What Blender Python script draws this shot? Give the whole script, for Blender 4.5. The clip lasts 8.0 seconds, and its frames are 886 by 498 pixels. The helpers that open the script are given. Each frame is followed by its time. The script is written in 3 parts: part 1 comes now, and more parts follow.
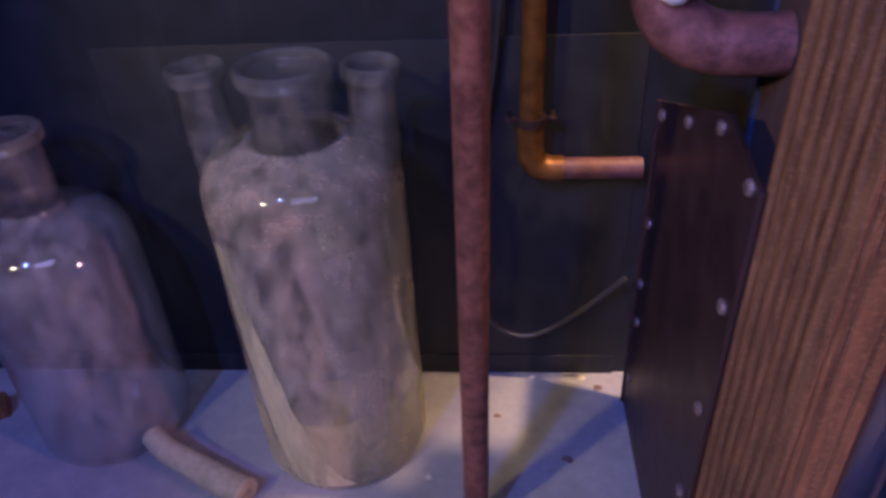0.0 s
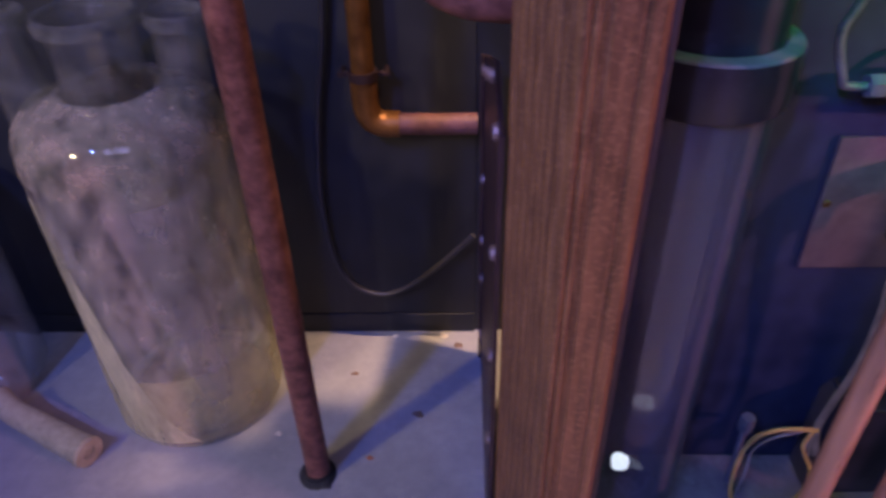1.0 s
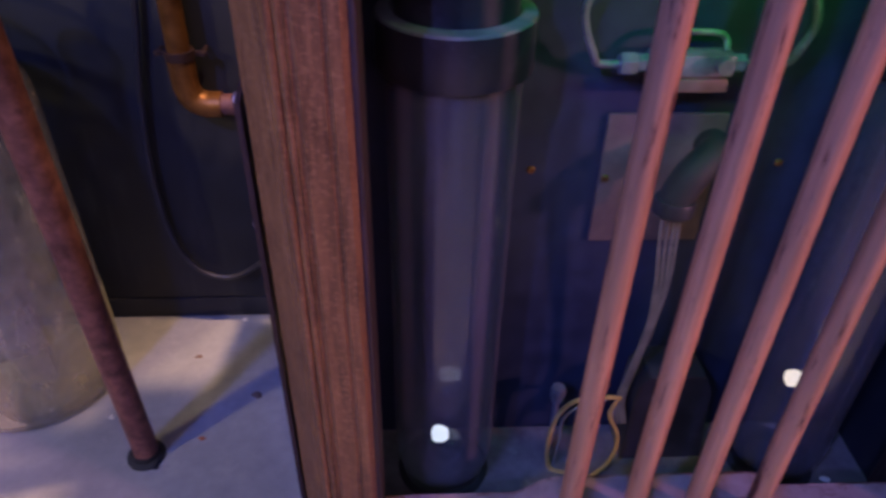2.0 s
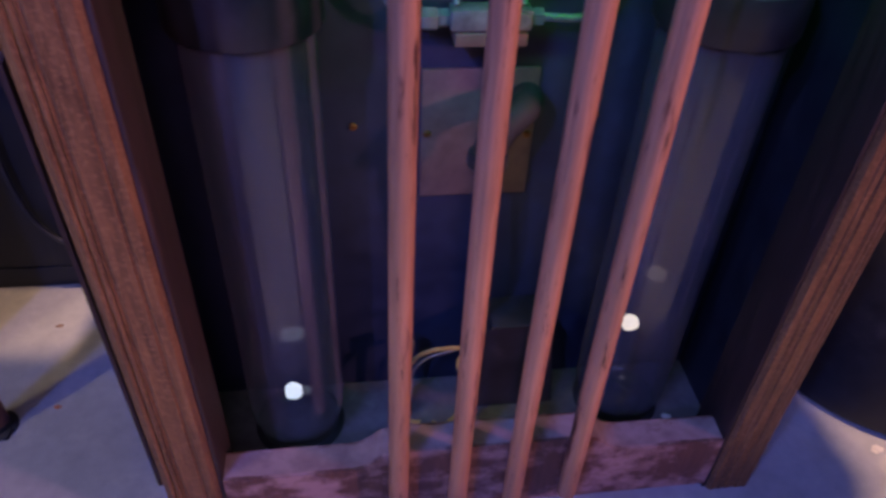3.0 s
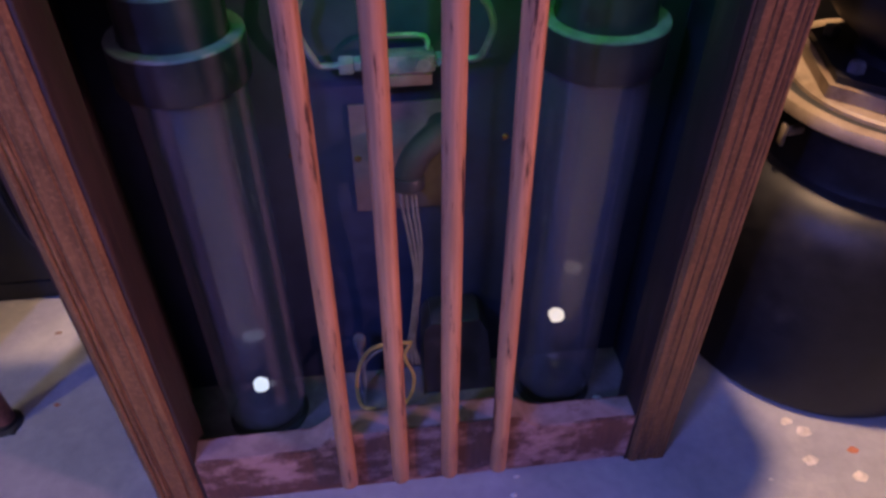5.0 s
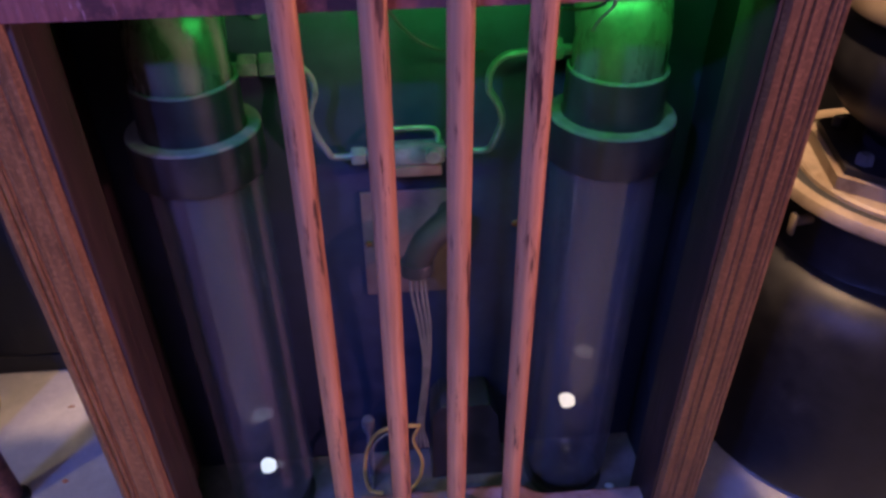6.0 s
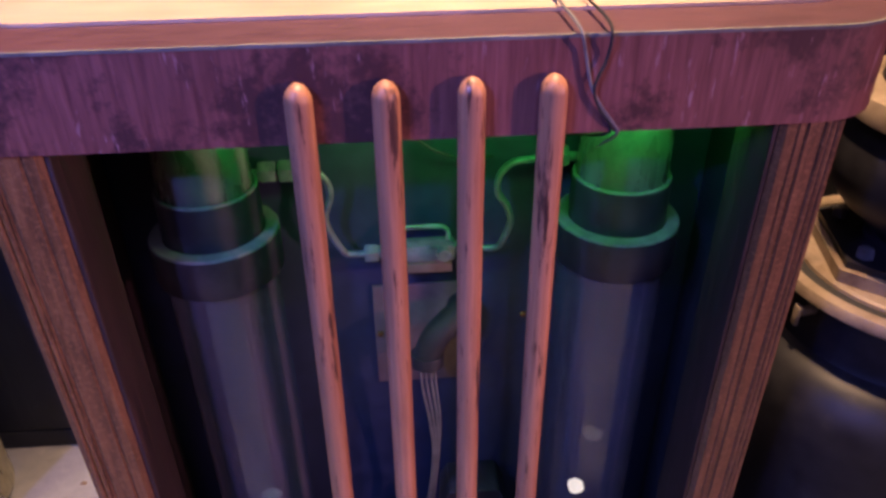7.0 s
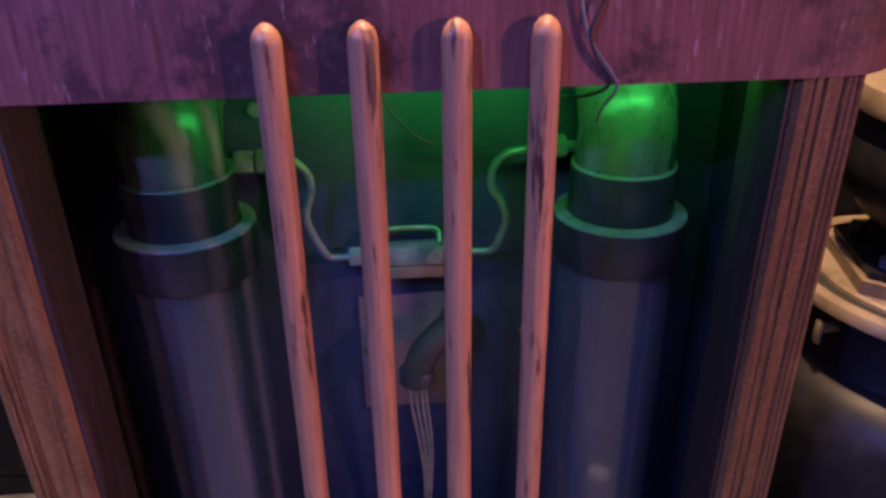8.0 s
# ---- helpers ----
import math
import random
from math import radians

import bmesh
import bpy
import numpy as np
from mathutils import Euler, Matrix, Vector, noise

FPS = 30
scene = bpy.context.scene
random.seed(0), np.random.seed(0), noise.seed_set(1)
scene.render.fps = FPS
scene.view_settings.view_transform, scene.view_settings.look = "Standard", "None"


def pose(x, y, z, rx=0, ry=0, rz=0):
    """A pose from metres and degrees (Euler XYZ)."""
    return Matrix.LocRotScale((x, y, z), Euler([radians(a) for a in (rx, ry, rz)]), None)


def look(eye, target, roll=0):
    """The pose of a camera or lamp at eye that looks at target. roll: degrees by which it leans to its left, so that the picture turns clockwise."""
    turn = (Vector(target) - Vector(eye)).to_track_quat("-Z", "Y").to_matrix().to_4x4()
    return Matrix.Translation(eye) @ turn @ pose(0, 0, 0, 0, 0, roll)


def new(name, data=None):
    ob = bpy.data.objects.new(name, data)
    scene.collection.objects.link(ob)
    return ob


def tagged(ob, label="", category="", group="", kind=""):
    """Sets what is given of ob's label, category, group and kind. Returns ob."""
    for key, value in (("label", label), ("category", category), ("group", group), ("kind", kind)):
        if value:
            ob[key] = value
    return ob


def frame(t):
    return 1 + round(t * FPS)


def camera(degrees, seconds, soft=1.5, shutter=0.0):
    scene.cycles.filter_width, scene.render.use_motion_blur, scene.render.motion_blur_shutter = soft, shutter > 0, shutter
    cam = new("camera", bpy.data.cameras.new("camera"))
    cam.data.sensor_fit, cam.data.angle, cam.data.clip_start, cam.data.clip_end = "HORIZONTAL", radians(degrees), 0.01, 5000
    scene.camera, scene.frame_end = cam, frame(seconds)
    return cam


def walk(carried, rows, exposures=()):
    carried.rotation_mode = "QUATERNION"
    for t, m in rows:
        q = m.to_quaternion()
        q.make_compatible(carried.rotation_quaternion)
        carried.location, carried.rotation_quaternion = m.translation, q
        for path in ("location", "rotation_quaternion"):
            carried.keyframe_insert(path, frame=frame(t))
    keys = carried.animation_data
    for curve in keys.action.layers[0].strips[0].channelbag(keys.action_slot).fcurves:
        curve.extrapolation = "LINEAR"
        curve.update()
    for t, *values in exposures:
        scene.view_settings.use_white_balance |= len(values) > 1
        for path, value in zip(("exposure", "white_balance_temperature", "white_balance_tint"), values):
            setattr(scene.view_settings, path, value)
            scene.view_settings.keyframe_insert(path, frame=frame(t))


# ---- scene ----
# ---- camera ----
cam = camera(62.3, 8.0, soft=3.0, shutter=0.4)
PATH = [
    (0, (0.2905, 0.1885, 0.7565), (0.1355, 1.8195, -0.3915), -3.4),
    (0.5, (0.3625, 0.2045, 0.7465), (0.2385, 1.8095, -0.4405), -2.7),
    (1, (0.4335, 0.1805, 0.7365), (0.3785, 1.7725, -0.4725), -1.5),
    (1.5, (0.5155, 0.1715, 0.7355), (0.5425, 1.7565, -0.4835), -0.1),
    (2, (0.5735, 0.1515, 0.7275), (0.6655, 1.7405, -0.4835), 1.3),
    (2.2, (0.5895, 0.1445, 0.7345), (0.7345, 1.7205, -0.4885), 2.3),
    (3.3, (0.7195, 0.1235, 0.7295), (0.9595, 1.6205, -0.5745), 2.8),
    (3.5, (0.7345, 0.1165, 0.7255), (0.9725, 1.6035, -0.5905), 2.6),
    (4, (0.7465, 0.0895, 0.7485), (0.9725, 1.5455, -0.6035), 1.4),
    (5.3, (0.7685, 0.0495, 0.8315), (0.9485, 1.5805, -0.4415), -0.3),
    (5.5, (0.7685, 0.0535, 0.8355), (0.9395, 1.6105, -0.4065), -0.4),
    (6, (0.7805, 0.0595, 0.8415), (0.9255, 1.6735, -0.3305), -0.5),
    (6.5, (0.7835, 0.0605, 0.8645), (0.9165, 1.7175, -0.2475), -0.6),
    (7, (0.7805, 0.0695, 0.8955), (0.9085, 1.7565, -0.1705), -0.7),
    (7.3, (0.7865, 0.0805, 0.8975), (0.9175, 1.7825, -0.1465), -0.3),
    (7.5, (0.7895, 0.0795, 0.8785), (0.9235, 1.7965, -0.1375), -0.6),
    (8, (0.7935, 0.0785, 0.8015), (0.9205, 1.8715, -0.0745), -1.0),
]
walk(cam, [(t, look(eye, target, roll)) for t, eye, target, roll in PATH],
     [(0, 0.18), (0.5, 0.2), (1.5, 0.14), (2.2, 0.05), (3.5, 0.0), (4, 0.0), (5.5, 0.1), (6.5, 0.2), (7, 0.08), (7.5, -0.28), (8, -0.05)])

# ---- world, lamps, exposure ----
world = bpy.data.worlds.new("dim_room")
world.use_nodes = True
world.node_tree.nodes["Background"].inputs[0].default_value = (0.30, 0.22, 0.55, 1)
world.node_tree.nodes["Background"].inputs[1].default_value = 0.075
scene.world = world


def lamp(name, eye, target, watts, colour, size, cone, blend=0.5):
    data = bpy.data.lights.new(name, "SPOT")
    data.energy, data.color, data.shadow_soft_size = watts, colour, size
    data.spot_size, data.spot_blend = radians(cone), blend
    ob = new(name, data)
    ob.matrix_world = look(eye, target)
    return ob


lamp("stage_lamp_pink", (2.55, -0.48, 0.96), (0.46, 0.57, 0.34), 128, (1.0, 0.43, 0.62), 0.04, 34, 1.0)
lamp("stage_lamp_blue", (-0.45, -0.75, 2.05), (0.20, 0.72, 0.15), 128, (0.15, 0.23, 1.0), 0.045, 54, 0.6)
lamp("stage_lamp_indigo", (-0.10, -0.70, 1.55), (0.88, 0.66, 0.34), 68, (0.15, 0.20, 1.0), 0.03, 34)
lamp("stage_lamp_amber", (0.97, 0.72, 2.2), (1.08, 0.60, 0.0), 290, (1.0, 0.62, 0.36), 0.05, 56)
lamp("stage_lamp_yellow", (-0.70, -0.26, 1.20), (0.12, 0.65, 0.46), 41, (1.0, 0.77, 0.43), 0.035, 40, 0.6)
# Added soft fill to lift the dark parts; no such fixture is known here.
room = bpy.data.lights.new("purple_fill_light", "AREA")
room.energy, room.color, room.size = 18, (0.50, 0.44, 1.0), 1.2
new("purple_fill_light", room).matrix_world = look((0.6, -1.0, 2.4), (0.6, 0.4, 0.3))
green = bpy.data.lights.new("green_lamp_strip", "AREA")
green.shape, green.size, green.size_y = "RECTANGLE", 0.38, 0.006
green.energy, green.color = 0.50, (0.06, 1.0, 0.17)
new("green_lamp_strip", green).matrix_world = look((0.880, 0.5875, 0.6915), (0.880, 0.70, 0.664))


# ---- materials ----
def shader(name):
    m = bpy.data.materials.new(name)
    m.use_nodes = True
    return m, m.node_tree.nodes, m.node_tree.links, m.node_tree.nodes["Principled BSDF"]


def noise_node(n, l, stretch, scale, detail=6, rough=0.6):
    tc, mp, nz = n.new("ShaderNodeTexCoord"), n.new("ShaderNodeMapping"), n.new("ShaderNodeTexNoise")
    mp.inputs["Scale"].default_value = stretch
    nz.inputs["Scale"].default_value, nz.inputs["Detail"].default_value = scale, detail
    nz.inputs["Roughness"].default_value = rough
    l.new(tc.outputs["Object"], mp.inputs["Vector"])
    l.new(mp.outputs[0], nz.inputs["Vector"])
    return nz.outputs["Fac"]


def ramp(n, l, source, stops):
    r = n.new("ShaderNodeValToRGB")
    e = r.color_ramp.elements
    e[0].position, e[0].color = stops[0][0], (*stops[0][1], 1)
    e[1].position, e[1].color = stops[-1][0], (*stops[-1][1], 1)
    for p, c in stops[1:-1]:
        e.new(p).color = (*c, 1)
    l.new(source, r.inputs[0])
    return r.outputs[0]


def mixed(n, l, fac, a, b):
    m = n.new("ShaderNodeMix")
    m.data_type = "RGBA"
    l.new(fac, m.inputs[0])
    l.new(a, m.inputs[6])
    l.new(b, m.inputs[7])
    return m.outputs[2]


def constant(n, c):
    r = n.new("ShaderNodeRGB")
    r.outputs[0].default_value = (*c, 1)
    return r.outputs[0]


def surface(name, dark, light, stretch=(1, 1, 1), scale=40, stain=None, stain_scale=9, stain_range=(0.52, 0.62),
            stain_stretch=(1, 1, 1), rough=0.6, metal=0.0, bump=0.3, depth=0.002, coat=0.0, spec=0.5, fleck=None, fleck_stretch=(40, 10, 3), fleck_range=(0.66, 0.74)):
    """A two-tone grain with larger stains or dust over it, and fine relief."""
    m, n, l, p = shader(name)
    grain = noise_node(n, l, stretch, scale)
    colour = ramp(n, l, grain, [(0.32, dark), (0.68, light)])
    broad = noise_node(n, l, (1, 1, 1), 4.0, 3)
    soft = ramp(n, l, broad, [(0.3, (0.72, 0.72, 0.72)), (0.7, (1.15, 1.15, 1.15))])
    mul = n.new("ShaderNodeMix")
    mul.data_type, mul.blend_type = "RGBA", "MULTIPLY"
    mul.inputs[0].default_value = 1.0
    l.new(colour, mul.inputs[6])
    l.new(soft, mul.inputs[7])
    colour = mul.outputs[2]
    rough_source = ramp(n, l, grain, [(0.2, (rough - 0.08,) * 3), (0.8, (min(rough + 0.12, 1),) * 3)])
    if stain:
        patch = noise_node(n, l, stain_stretch, stain_scale, 8, 0.7)
        mask = ramp(n, l, patch, [(stain_range[0], (0, 0, 0)), (stain_range[1], (1, 1, 1))])
        colour = mixed(n, l, mask, colour, constant(n, stain))
    if fleck:
        scratch = noise_node(n, l, fleck_stretch, 7, 4, 0.6)
        colour = mixed(n, l, ramp(n, l, scratch, [(fleck_range[0], (0, 0, 0)), (fleck_range[1], (1, 1, 1))]), colour, constant(n, fleck))
    l.new(colour, p.inputs["Base Color"])
    l.new(rough_source, p.inputs["Roughness"])
    p.inputs["Metallic"].default_value = metal
    p.inputs["Coat Weight"].default_value = coat
    p.inputs["Specular IOR Level"].default_value = spec
    b = n.new("ShaderNodeBump")
    b.inputs["Strength"].default_value, b.inputs["Distance"].default_value = bump, depth
    l.new(grain, b.inputs["Height"])
    l.new(b.outputs[0], p.inputs["Normal"])
    return m


def dusty_glass(name, dust, low, high, scale, gloss_rough=0.06, stretch=(1, 1, 1), tint=(0.92, 0.95, 0.93), span=(0.35, 0.65), shine=0.04):
    """Thin clear wall with a film of dust: see-through, glossy by Fresnel, dusty by noise."""
    m, n, l, p = shader(name)
    n.remove(p)
    out = n["Material Output"]
    clear, gloss, edge = n.new("ShaderNodeBsdfTransparent"), n.new("ShaderNodeBsdfGlossy"), n.new("ShaderNodeLayerWeight")
    power, fres = n.new("ShaderNodeMath"), n.new("ShaderNodeMath")
    edge.inputs[0].default_value = 0.5
    power.operation, power.inputs[1].default_value = "POWER", 4.0
    fres.operation, fres.inputs[1].default_value, fres.inputs[2].default_value = "MULTIPLY_ADD", shine * 6, shine
    l.new(edge.outputs["Facing"], power.inputs[0])
    l.new(power.outputs[0], fres.inputs[0])
    clear.inputs[0].default_value = (*tint, 1)
    gloss.inputs["Roughness"].default_value = gloss_rough
    film, back, both = n.new("ShaderNodeBsdfDiffuse"), n.new("ShaderNodeBsdfTranslucent"), n.new("ShaderNodeMixShader")
    both.inputs[0].default_value = 0.35
    fine = noise_node(n, l, stretch, scale * 6, 8, 0.7)
    tone = ramp(n, l, fine, [(0.3, tuple(c * 0.7 for c in dust)), (0.7, dust)])
    l.new(tone, film.inputs[0])
    l.new(tone, back.inputs[0])
    l.new(film.outputs[0], both.inputs[1])
    l.new(back.outputs[0], both.inputs[2])
    patch = noise_node(n, l, stretch, scale, 5, 0.6)
    mask = ramp(n, l, patch, [(span[0], (low,) * 3), (span[1], (high,) * 3)])
    a, b = n.new("ShaderNodeMixShader"), n.new("ShaderNodeMixShader")
    l.new(mask, a.inputs[0])
    l.new(clear.outputs[0], a.inputs[1])
    l.new(both.outputs[0], a.inputs[2])
    l.new(fres.outputs[0], b.inputs[0])
    l.new(a.outputs[0], b.inputs[1])
    l.new(gloss.outputs[0], b.inputs[2])
    l.new(b.outputs[0], out.inputs["Surface"])
    return m


def filmed_glass(name, dust, low, high, scale, stretch=(1, 1, 1), span=(0.25, 0.75)):
    """Thin-walled glass with a thin uneven film of dust on it."""
    m, n, l, p = shader(name)
    n.remove(p)
    film, back, both, mix = (n.new("ShaderNodeBsdfDiffuse"), n.new("ShaderNodeBsdfTranslucent"), n.new("ShaderNodeMixShader"), n.new("ShaderNodeMixShader"))
    clear, gloss, glass = n.new("ShaderNodeBsdfTransparent"), n.new("ShaderNodeBsdfGlossy"), n.new("ShaderNodeMixShader")
    clear.inputs[0].default_value = (0.93, 0.95, 0.93, 1)
    gloss.inputs["Roughness"].default_value = 0.05
    edge, power, level = n.new("ShaderNodeLayerWeight"), n.new("ShaderNodeMath"), n.new("ShaderNodeMath")
    edge.inputs[0].default_value = 0.5
    power.operation, power.inputs[1].default_value = "POWER", 3.0
    level.operation, level.inputs[1].default_value, level.inputs[2].default_value = "MULTIPLY_ADD", 0.80, 0.05
    l.new(edge.outputs["Facing"], power.inputs[0])
    l.new(power.outputs[0], level.inputs[0])
    l.new(level.outputs[0], glass.inputs[0])
    l.new(clear.outputs[0], glass.inputs[1])
    l.new(gloss.outputs[0], glass.inputs[2])
    both.inputs[0].default_value = 0.2
    fine = noise_node(n, l, stretch, scale * 7, 8, 0.75)
    tone = ramp(n, l, fine, [(0.3, tuple(c * 0.75 for c in dust)), (0.7, dust)])
    patch = noise_node(n, l, stretch, scale, 7, 0.65)
    mask = ramp(n, l, patch, [(span[0], (low,) * 3), (span[1], (high,) * 3)])
    l.new(tone, film.inputs[0])
    l.new(tone, back.inputs[0])
    l.new(film.outputs[0], both.inputs[1])
    l.new(back.outputs[0], both.inputs[2])
    l.new(mask, mix.inputs[0])
    l.new(glass.outputs[0], mix.inputs[1])
    l.new(both.outputs[0], mix.inputs[2])
    l.new(mix.outputs[0], n["Material Output"].inputs["Surface"])
    return m


def glow(name, colour, strength):
    m, n, l, p = shader(name)
    p.inputs["Base Color"].default_value = (*colour, 1)
    p.inputs["Emission Color"].default_value = (*colour, 1)
    p.inputs["Emission Strength"].default_value = strength
    return m


M_FLOOR = surface("grey_floor_paint", (0.245, 0.245, 0.265), (0.30, 0.295, 0.315), scale=60, stain=(0.39, 0.37, 0.36), stain_scale=9,
                  stain_range=(0.55, 0.80), rough=0.55, bump=0.15)
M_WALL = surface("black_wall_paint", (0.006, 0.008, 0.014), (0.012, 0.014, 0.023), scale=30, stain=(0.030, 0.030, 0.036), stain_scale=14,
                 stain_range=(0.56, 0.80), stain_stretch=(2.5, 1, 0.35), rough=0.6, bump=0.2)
M_BACK = surface("dark_cabinet_paint", (0.013, 0.020, 0.042), (0.024, 0.033, 0.064), scale=45, stain=(0.09, 0.09, 0.10), stain_scale=30,
                 stain_range=(0.70, 0.85), rough=0.5, bump=0.15)
M_POST = surface("stained_oak_upright", (0.070, 0.029, 0.011), (0.190, 0.083, 0.030), (22, 22, 2.0), 10, stain=(0.250, 0.116, 0.042),
                 stain_scale=14, stain_range=(0.54, 0.78), stain_stretch=(5, 5, 0.6), rough=0.5, bump=0.5, depth=0.002, fleck=(0.27, 0.136, 0.058),
                 fleck_stretch=(40, 40, 55), fleck_range=(0.50, 0.80))
M_DOWEL = surface("red_brown_dowel_wood", (0.33, 0.150, 0.078), (0.49, 0.240, 0.125), (34, 34, 1.2), 7, stain=(0.06, 0.022, 0.016),
                  stain_scale=26, stain_range=(0.560, 0.625), stain_stretch=(3.4, 3.4, 0.34), rough=0.40, bump=0.3, coat=0.15,
                  fleck=(0.14, 0.052, 0.030), fleck_stretch=(60, 60, 5), fleck_range=(0.64, 0.72))
M_RAIL = surface("dusty_red_brown_rail", (0.070, 0.027, 0.021), (0.135, 0.058, 0.045), (18, 18, 3), 9, stain=(0.29, 0.175, 0.17),
                 stain_scale=11, stain_range=(0.475, 0.60), stain_stretch=(1.2, 1, 1.8), rough=0.65, bump=0.4)
M_TOPRAIL = surface("purple_brown_top_rail", (0.125, 0.036, 0.032), (0.24, 0.085, 0.074), (30, 10, 2.2), 7, stain=(0.060, 0.018, 0.018),
                    stain_scale=8, stain_range=(0.49, 0.57), stain_stretch=(1.6, 1, 1.6), rough=0.6, bump=0.3,
                    fleck=(0.30, 0.16, 0.17), fleck_stretch=(26, 8, 5), fleck_range=(0.63, 0.72))
M_TOPDARK = surface("dark_top_border", (0.060, 0.022, 0.033), (0.105, 0.042, 0.056), (3, 12, 4), 12, stain=(0.065, 0.032, 0.042), stain_scale=14,
                    stain_range=(0.60, 0.75), rough=0.55, bump=0.2)
M_DUST = surface("pinkish_dust", (0.20, 0.125, 0.125), (0.33, 0.225, 0.22), scale=40, stain=(0.13, 0.06, 0.055), stain_scale=30, stain_range=(0.58, 0.70), rough=0.9, bump=0.3)
M_INSIDE = surface("dusty_cabinet_floor", (0.10, 0.078, 0.078), (0.17, 0.14, 0.138), scale=45, stain=(0.22, 0.20, 0.19), stain_scale=16, stain_range=(0.58, 0.75), rough=0.85, bump=0.2)
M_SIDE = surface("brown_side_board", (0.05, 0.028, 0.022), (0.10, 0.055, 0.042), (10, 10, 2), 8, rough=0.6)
# Worn dark wood, darkened further so that its colour holds shade too.
M_LINING = surface("worn_lining_with_shade", (0.012, 0.006, 0.005), (0.036, 0.017, 0.014), (26, 26, 1.4), 9, stain=(0.066, 0.032, 0.028), stain_scale=12,
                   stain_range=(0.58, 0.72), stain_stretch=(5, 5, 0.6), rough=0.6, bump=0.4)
M_CREAM = surface("cream_table_top", (0.42, 0.32, 0.22), (0.52, 0.40, 0.28), (2, 12, 4), 10, stain=(0.22, 0.15, 0.10), stain_scale=26,
                  stain_range=(0.62, 0.72), rough=0.5, bump=0.1)
M_COPPER = surface("tarnished_copper", (0.12, 0.042, 0.036), (0.33, 0.135, 0.11), scale=70, stain=(0.08, 0.028, 0.025), stain_scale=26,
                   stain_range=(0.55, 0.68), rough=0.52, metal=0.35, bump=0.25, depth=0.001)
M_BRASSY = surface("orange_lacquered_copper", (0.13, 0.052, 0.014), (0.29, 0.125, 0.034), scale=50, stain=(0.16, 0.06, 0.03), stain_scale=18,
                   stain_range=(0.58, 0.72), rough=0.4, metal=0.6, bump=0.2, depth=0.001)
M_DULL = surface("dull_purple_copper", (0.085, 0.032, 0.034), (0.19, 0.080, 0.082), scale=60, stain=(0.26, 0.14, 0.13), stain_scale=24, stain_range=(0.62, 0.74),
                 rough=0.58, metal=0.15, bump=0.25, depth=0.001)
M_SHEET = surface("dark_oxidised_sheet", (0.035, 0.018, 0.018), (0.065, 0.034, 0.034), scale=22, rough=0.45, metal=0.4, bump=0.15)
M_BOLT = surface("pale_bolt_metal", (0.24, 0.16, 0.14), (0.42, 0.32, 0.29), scale=90, rough=0.38, metal=0.7, bump=0.2)
M_PVC = surface("dark_grey_plastic", (0.020, 0.019, 0.024), (0.036, 0.034, 0.042), scale=35, stain=(0.085, 0.075, 0.085), stain_scale=18,
                stain_range=(0.62, 0.85), rough=0.36, bump=0.12)
M_RIM = surface("dusty_plastic_rim", (0.10, 0.098, 0.092), (0.19, 0.185, 0.17), scale=60, stain=(0.13, 0.13, 0.12), stain_scale=30, rough=0.7)
M_ELBOW = surface("streaked_grey_elbow", (0.075, 0.066, 0.060), (0.145, 0.132, 0.12), (3, 3, 1), 22, stain=(0.07, 0.06, 0.06), stain_scale=18,
                  stain_range=(0.56, 0.70), rough=0.27, bump=0.25)
M_BLACK = surface("black_enamel", (0.010, 0.010, 0.013), (0.020, 0.020, 0.024), scale=40, stain=(0.05, 0.045, 0.045), stain_scale=10,
                  stain_range=(0.6, 0.9), rough=0.42, bump=0.08, spec=0.25)
M_RING = surface("bronze_flange", (0.20, 0.15, 0.105), (0.35, 0.275, 0.20), scale=28, stain=(0.17, 0.12, 0.08), stain_scale=14, rough=0.55, metal=0.15)
M_STEEL = surface("dull_steel", (0.11, 0.11, 0.12), (0.22, 0.22, 0.23), scale=70, stain=(0.2, 0.19, 0.18), stain_scale=30, rough=0.36, metal=0.35, bump=0.15)
M_PLATE = surface("dull_brass_plate", (0.14, 0.092, 0.076), (0.24, 0.165, 0.135), scale=26, rough=0.45, metal=0.35)
M_RUBBER = surface("black_rubber", (0.012, 0.012, 0.013), (0.025, 0.025, 0.027), scale=50, rough=0.7)
M_WIRE = surface("grey_wire", (0.10, 0.10, 0.10), (0.20, 0.20, 0.19), scale=60, rough=0.5)
M_YELLOW = surface("yellow_wire", (0.34, 0.20, 0.05), (0.52, 0.33, 0.10), scale=60, rough=0.5)
M_CHIP = surface("pale_debris", (0.40, 0.36, 0.32), (0.62, 0.56, 0.50), scale=90, rough=0.8)
M_RUST = surface("rust_flake", (0.26, 0.08, 0.04), (0.42, 0.15, 0.08), scale=90, rough=0.8)
M_SPIDER = surface("dry_brown_husk", (0.10, 0.06, 0.04), (0.22, 0.14, 0.10), scale=120, rough=0.8)
M_BOTTLE = filmed_glass("dusty_bottle_glass", (0.88, 0.75, 0.64), 0.05, 0.36, 44, stretch=(1, 1, 0.45), span=(0.38, 0.68))
M_NECK = filmed_glass("clearer_neck_glass", (0.84, 0.76, 0.74), 0.01, 0.10, 26, span=(0.40, 0.66))
M_LIP = filmed_glass("dusty_rim_glass", (0.88, 0.80, 0.76), 0.01, 0.09, 50, span=(0.35, 0.65))
